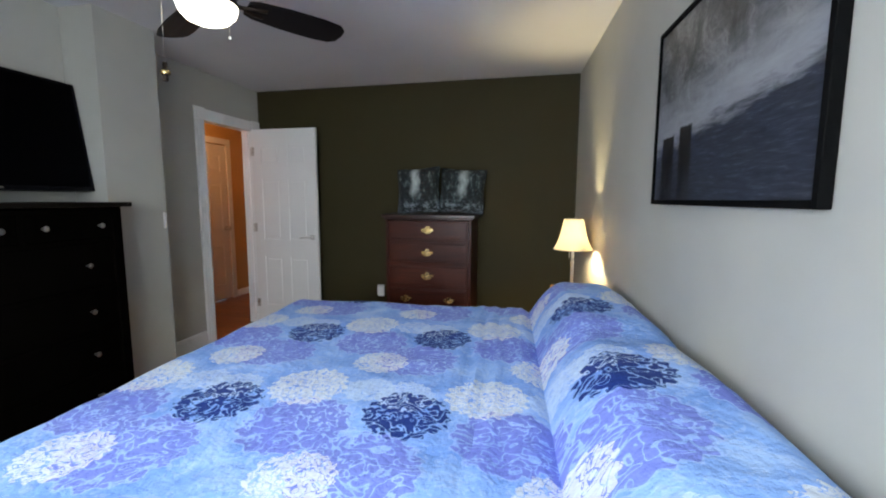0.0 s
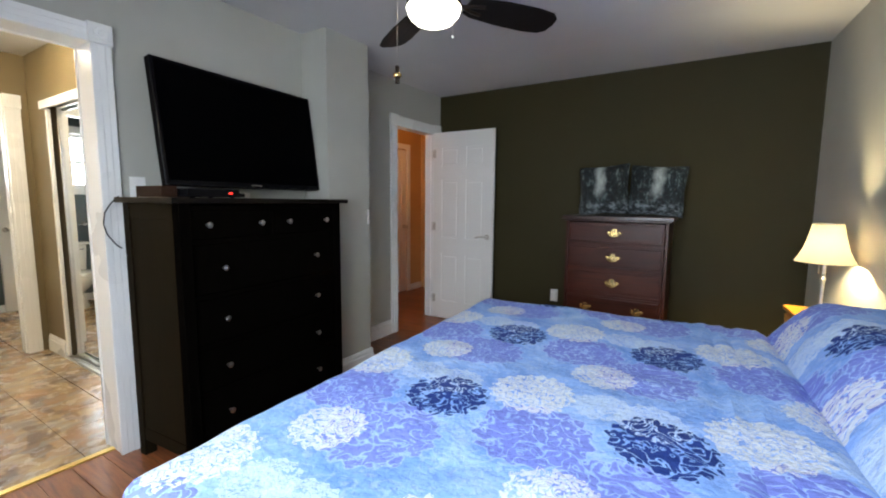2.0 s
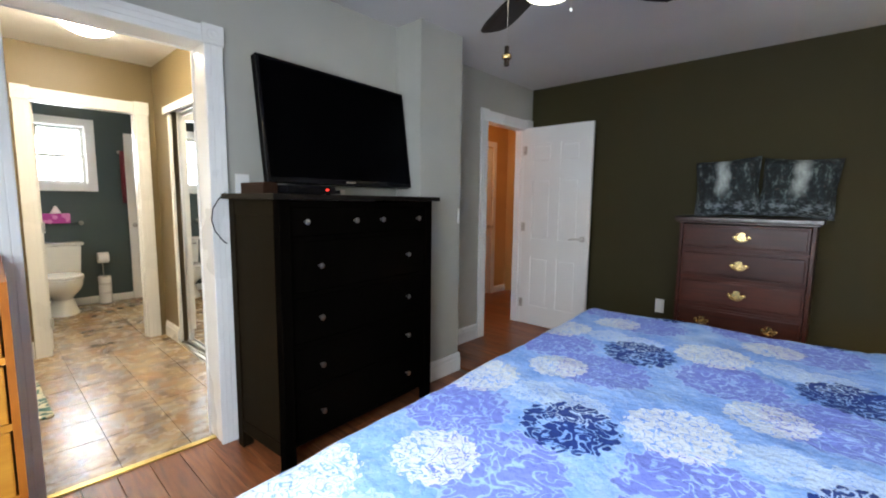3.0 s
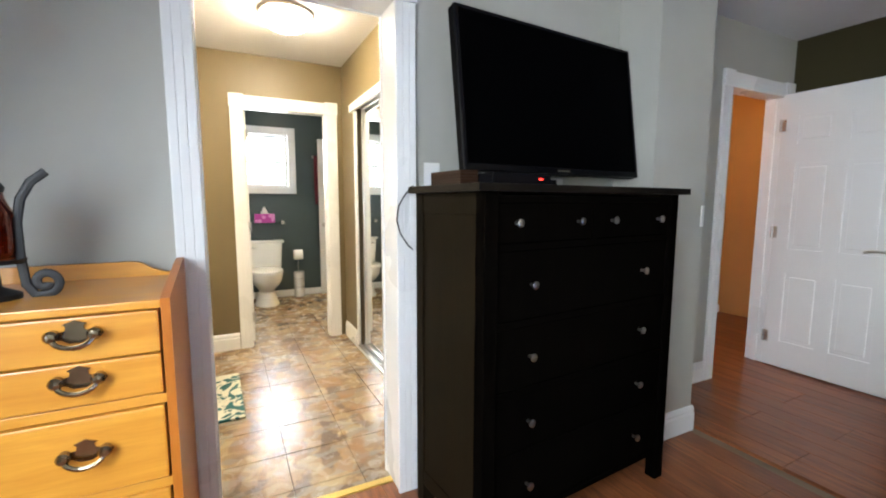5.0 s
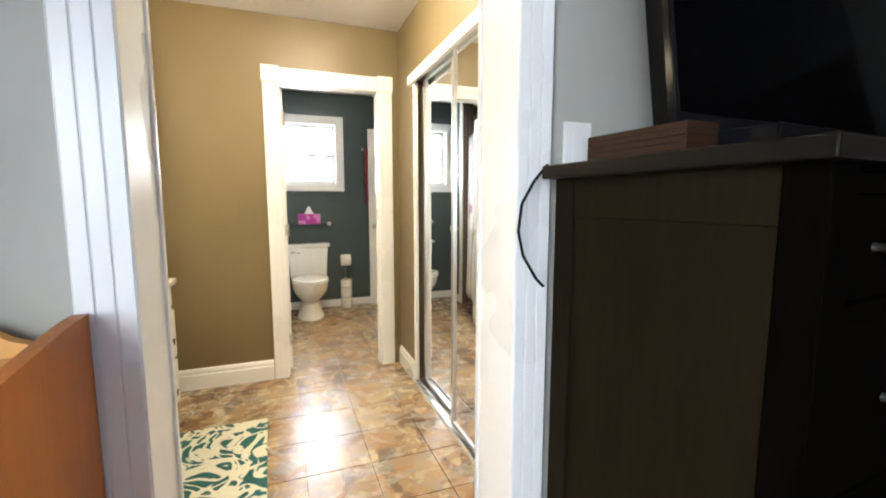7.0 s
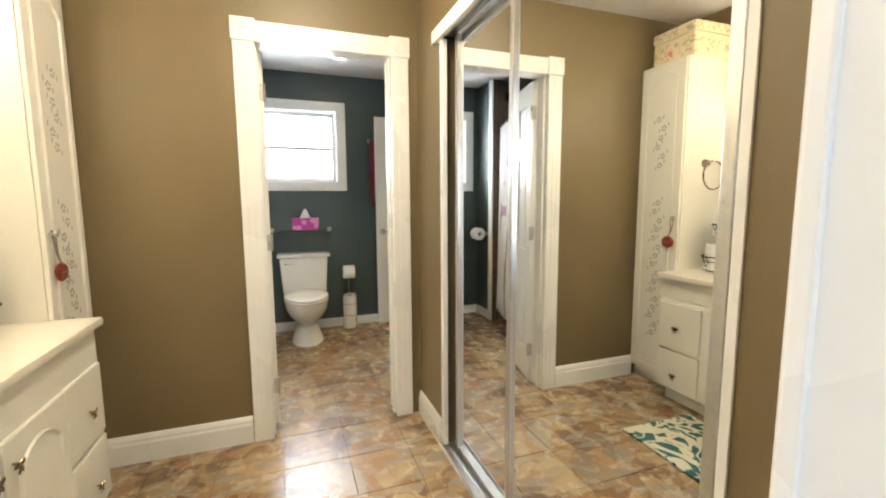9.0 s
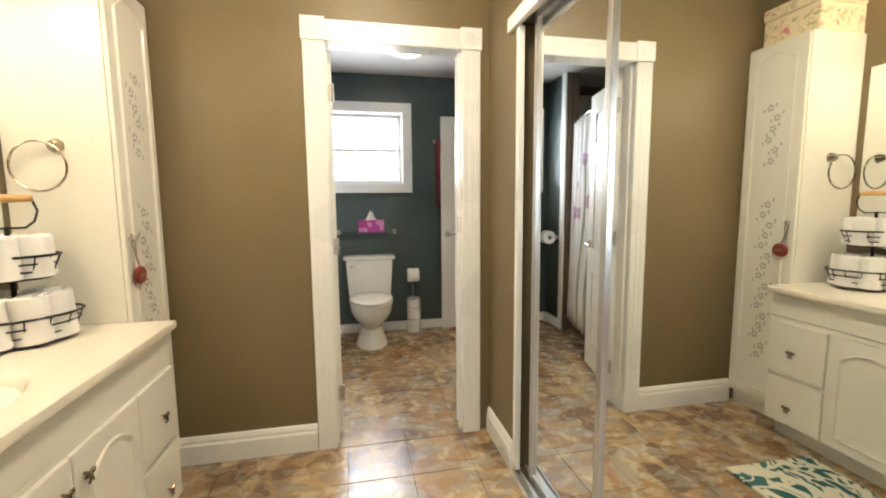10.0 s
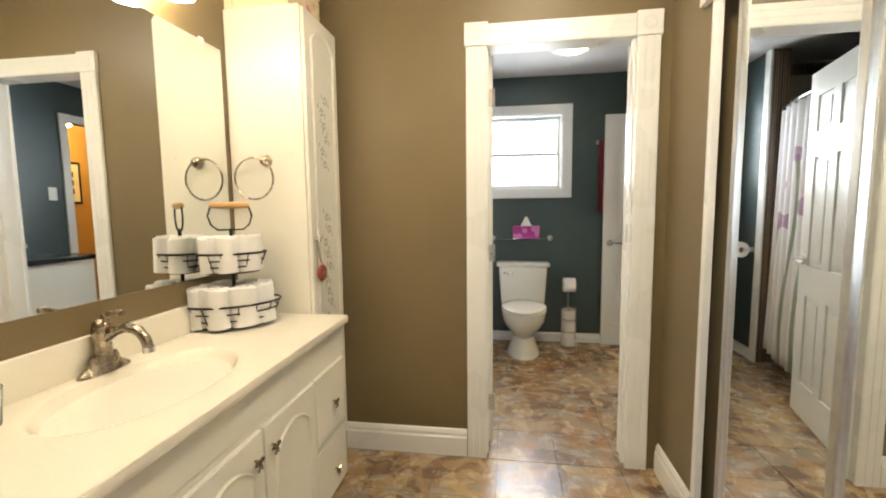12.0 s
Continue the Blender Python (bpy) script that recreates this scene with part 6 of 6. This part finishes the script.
cc = thing("shower_curtain", Matrix(), "white shower curtain printed with lilac flowers", "shower curtain")
cs = part("curtain", cu, CURTAIN, cc, "", True)
so = cs.modifiers.new("thickness", "SOLIDIFY")
so.thickness, so.offset = 0.003, 0
for k in range(12):
    x = -6.48 + 1.28 * k / 11
    part("ring", tube(B(), arc((x, rod_y(x), 1.972), 0.020, 0, 360, 20, "yz"), 0.0014, 6), WHITEPLASTIC, cc)
th_ = thing("paper_holder", pose(-6.74, 0.33, 0.90), "nickel wall paper holder", "paper holder")
hbm = B()
rod(hbm, (0.06, 0, 0), (0.06, 0.012, 0), 0.022, 0.018, 16), tube(hbm, [(0.06, 0.012, 0), (0.06, 0.075, 0), (0.045, 0.085, 0), (-0.075, 0.085, 0)], 0.006, 10)
part("arm", hbm, NICKEL, th_, "", True)
paper_roll("toilet_paper", pose(-6.78, 0.415, 0.90, 0, 90, 0), label="white toilet roll on the wall holder")

# second vanity at the far side of the bathroom
v2 = thing("bath_vanity", Matrix(), "white bathroom vanity with a black counter", "vanity")
part("body", box(B(), -6.12, -5.075, 2.02, 2.448, 0.08, 0.86, 0.003), CABWHITE, v2)
part("toe_kick", box(B(), -6.10, -5.075, 2.08, 2.448, 0, 0.08), CABWHITE, v2)
part("counter", box(B(), -6.16, -5.073, 1.985, 2.448, 0.86, 0.90, 0.005), BLACKSTONE, v2, "black counter")
part("door", box(B(), -5.60, -5.10, 2.004, 2.02, 0.12, 0.82, 0.004), CABWHITE, v2)
tf = thing("bath_faucet", pose(-5.78, 2.36, 0.90), "chrome faucet on the black counter", "faucet")
part("body", tube(B(), [(0, 0, 0), (0, 0, 0.09), (0, -0.03, 0.115), (0, -0.09, 0.105), (0, -0.10, 0.08)], 0.013, 12), CHROME, tf, "", True)
part("lever", tube(B(), [(0, 0, 0.11), (0.0, 0.02, 0.14), (0.04, 0.0, 0.15)], 0.008, 8), CHROME, tf, "", True)
s2 = thing("bath_light_switch", pose(-6.178, 2.45, 1.43), "white light switch on the teal wall", "switch")
part("plate", box(B(), -0.036, 0.036, -0.006, 0, -0.058, 0.058, 0.003), WHITEPLASTIC, s2)
part("rocker", box(B(), -0.016, 0.016, -0.010, -0.006, -0.03, 0.03, 0.002), WHITEPLASTIC, s2)
hp = thing("hall_picture", pose(-7.28, 3.55, 1.61), "small dark-framed picture on the amber hall wall", "picture")
part("frame", box(B(), -0.13, 0.13, -0.022, 0, -0.25, 0.25, 0.004), BLACKMATT, hp)
part("mat_board", box(B(), -0.10, 0.10, -0.025, -0.022, -0.22, 0.22), PAPER, hp, "cream mount")
for z in (-0.10, 0.0, 0.10):
    part("motif", box(B(), -0.035, 0.035, -0.027, -0.025, z - 0.03, z + 0.03), BRONZE, hp)

# ---------------------------------------------------------------- floor pieces


def grid_piece(name, w, d, h, bev, material):
    bm = B()
    lo, hi = -h, 0.0
    b0 = [bm.verts.new((x, y, lo)) for x, y in ((0, 0), (w, 0), (w, d), (0, d))]
    b1 = [bm.verts.new((x, y, hi - bev)) for x, y in ((0, 0), (w, 0), (w, d), (0, d))]
    b2 = [bm.verts.new((x, y, hi)) for x, y in ((bev, bev), (w - bev, bev), (w - bev, d - bev), (bev, d - bev))]
    for a, b in ((b0, b1), (b1, b2)):
        for k in range(4):
            bm.faces.new((a[k], a[(k + 1) % 4], b[(k + 1) % 4], b[k]))
    bm.faces.new(b2)
    bmesh.ops.recalc_face_normals(bm, faces=bm.faces)
    me = bpy.data.meshes.new(name)
    bm.to_mesh(me), bm.free()
    me.materials.append(material)
    return me


TS = 0.297
tile_me = grid_piece("tile", TS - 0.003, TS - 0.003, 0.006, 0.0010, VINYL)
rnd = random.Random(11)
for i in range(-1, 16):
    for j in range(-5, 8):
        x, y = -7.08 + TS * i + 0.07, 0.74 + TS * (j - 1)
        if x < -7.2 or x + TS > -2.735 or y + TS > 2.47 or y < -0.75:
            continue
        if x + TS > -5.0 and y > 1.6:
            continue
        ob = new("tile", tile_me)
        ob.parent = floor_tile
        ob.matrix_basis = Matrix.Translation((x + 0.002, y + 0.002, rnd.uniform(-0.0002, 0.0)))
edge_me = grid_piece("tile", 0.10, TS - 0.004, 0.006, 0.0012, VINYL)
for j in range(-5, 4):
    ob = new("tile", edge_me)
    ob.parent = floor_tile
    ob.matrix_basis = Matrix.Translation((-2.852, 0.742 + TS * (j - 1), 0.0))

PWID = 0.128
plank_mes = [grid_piece("plank", L - 0.002, PWID - 0.002, 0.02, 0.0012, OAKFLOOR) for L in (1.22, 0.80, 0.45)]


def lay_planks(x0, x1, y0, y1):
    row, y = 0, y0
    while y < y1 - 0.02:
        x, k = x0, row
        while x < x1:
            i = (0, 1, 0, 2)[k % 4]
            L = (1.22, 0.80, 0.45)[i]
            ob = new("plank", plank_mes[i])
            ob.parent = floor_wood
            ob.matrix_basis = Matrix.Translation((x, y, 0.0)) if x + L <= x1 + 0.02 else Matrix.Translation((x1 - L, y, -0.0004))
            x += L
            k += 1
        y += PWID
        row += 1


lay_planks(-2.715, 0.90, -0.7, 2.76)
lay_planks(-4.0, 0.90, 2.84, 5.60)
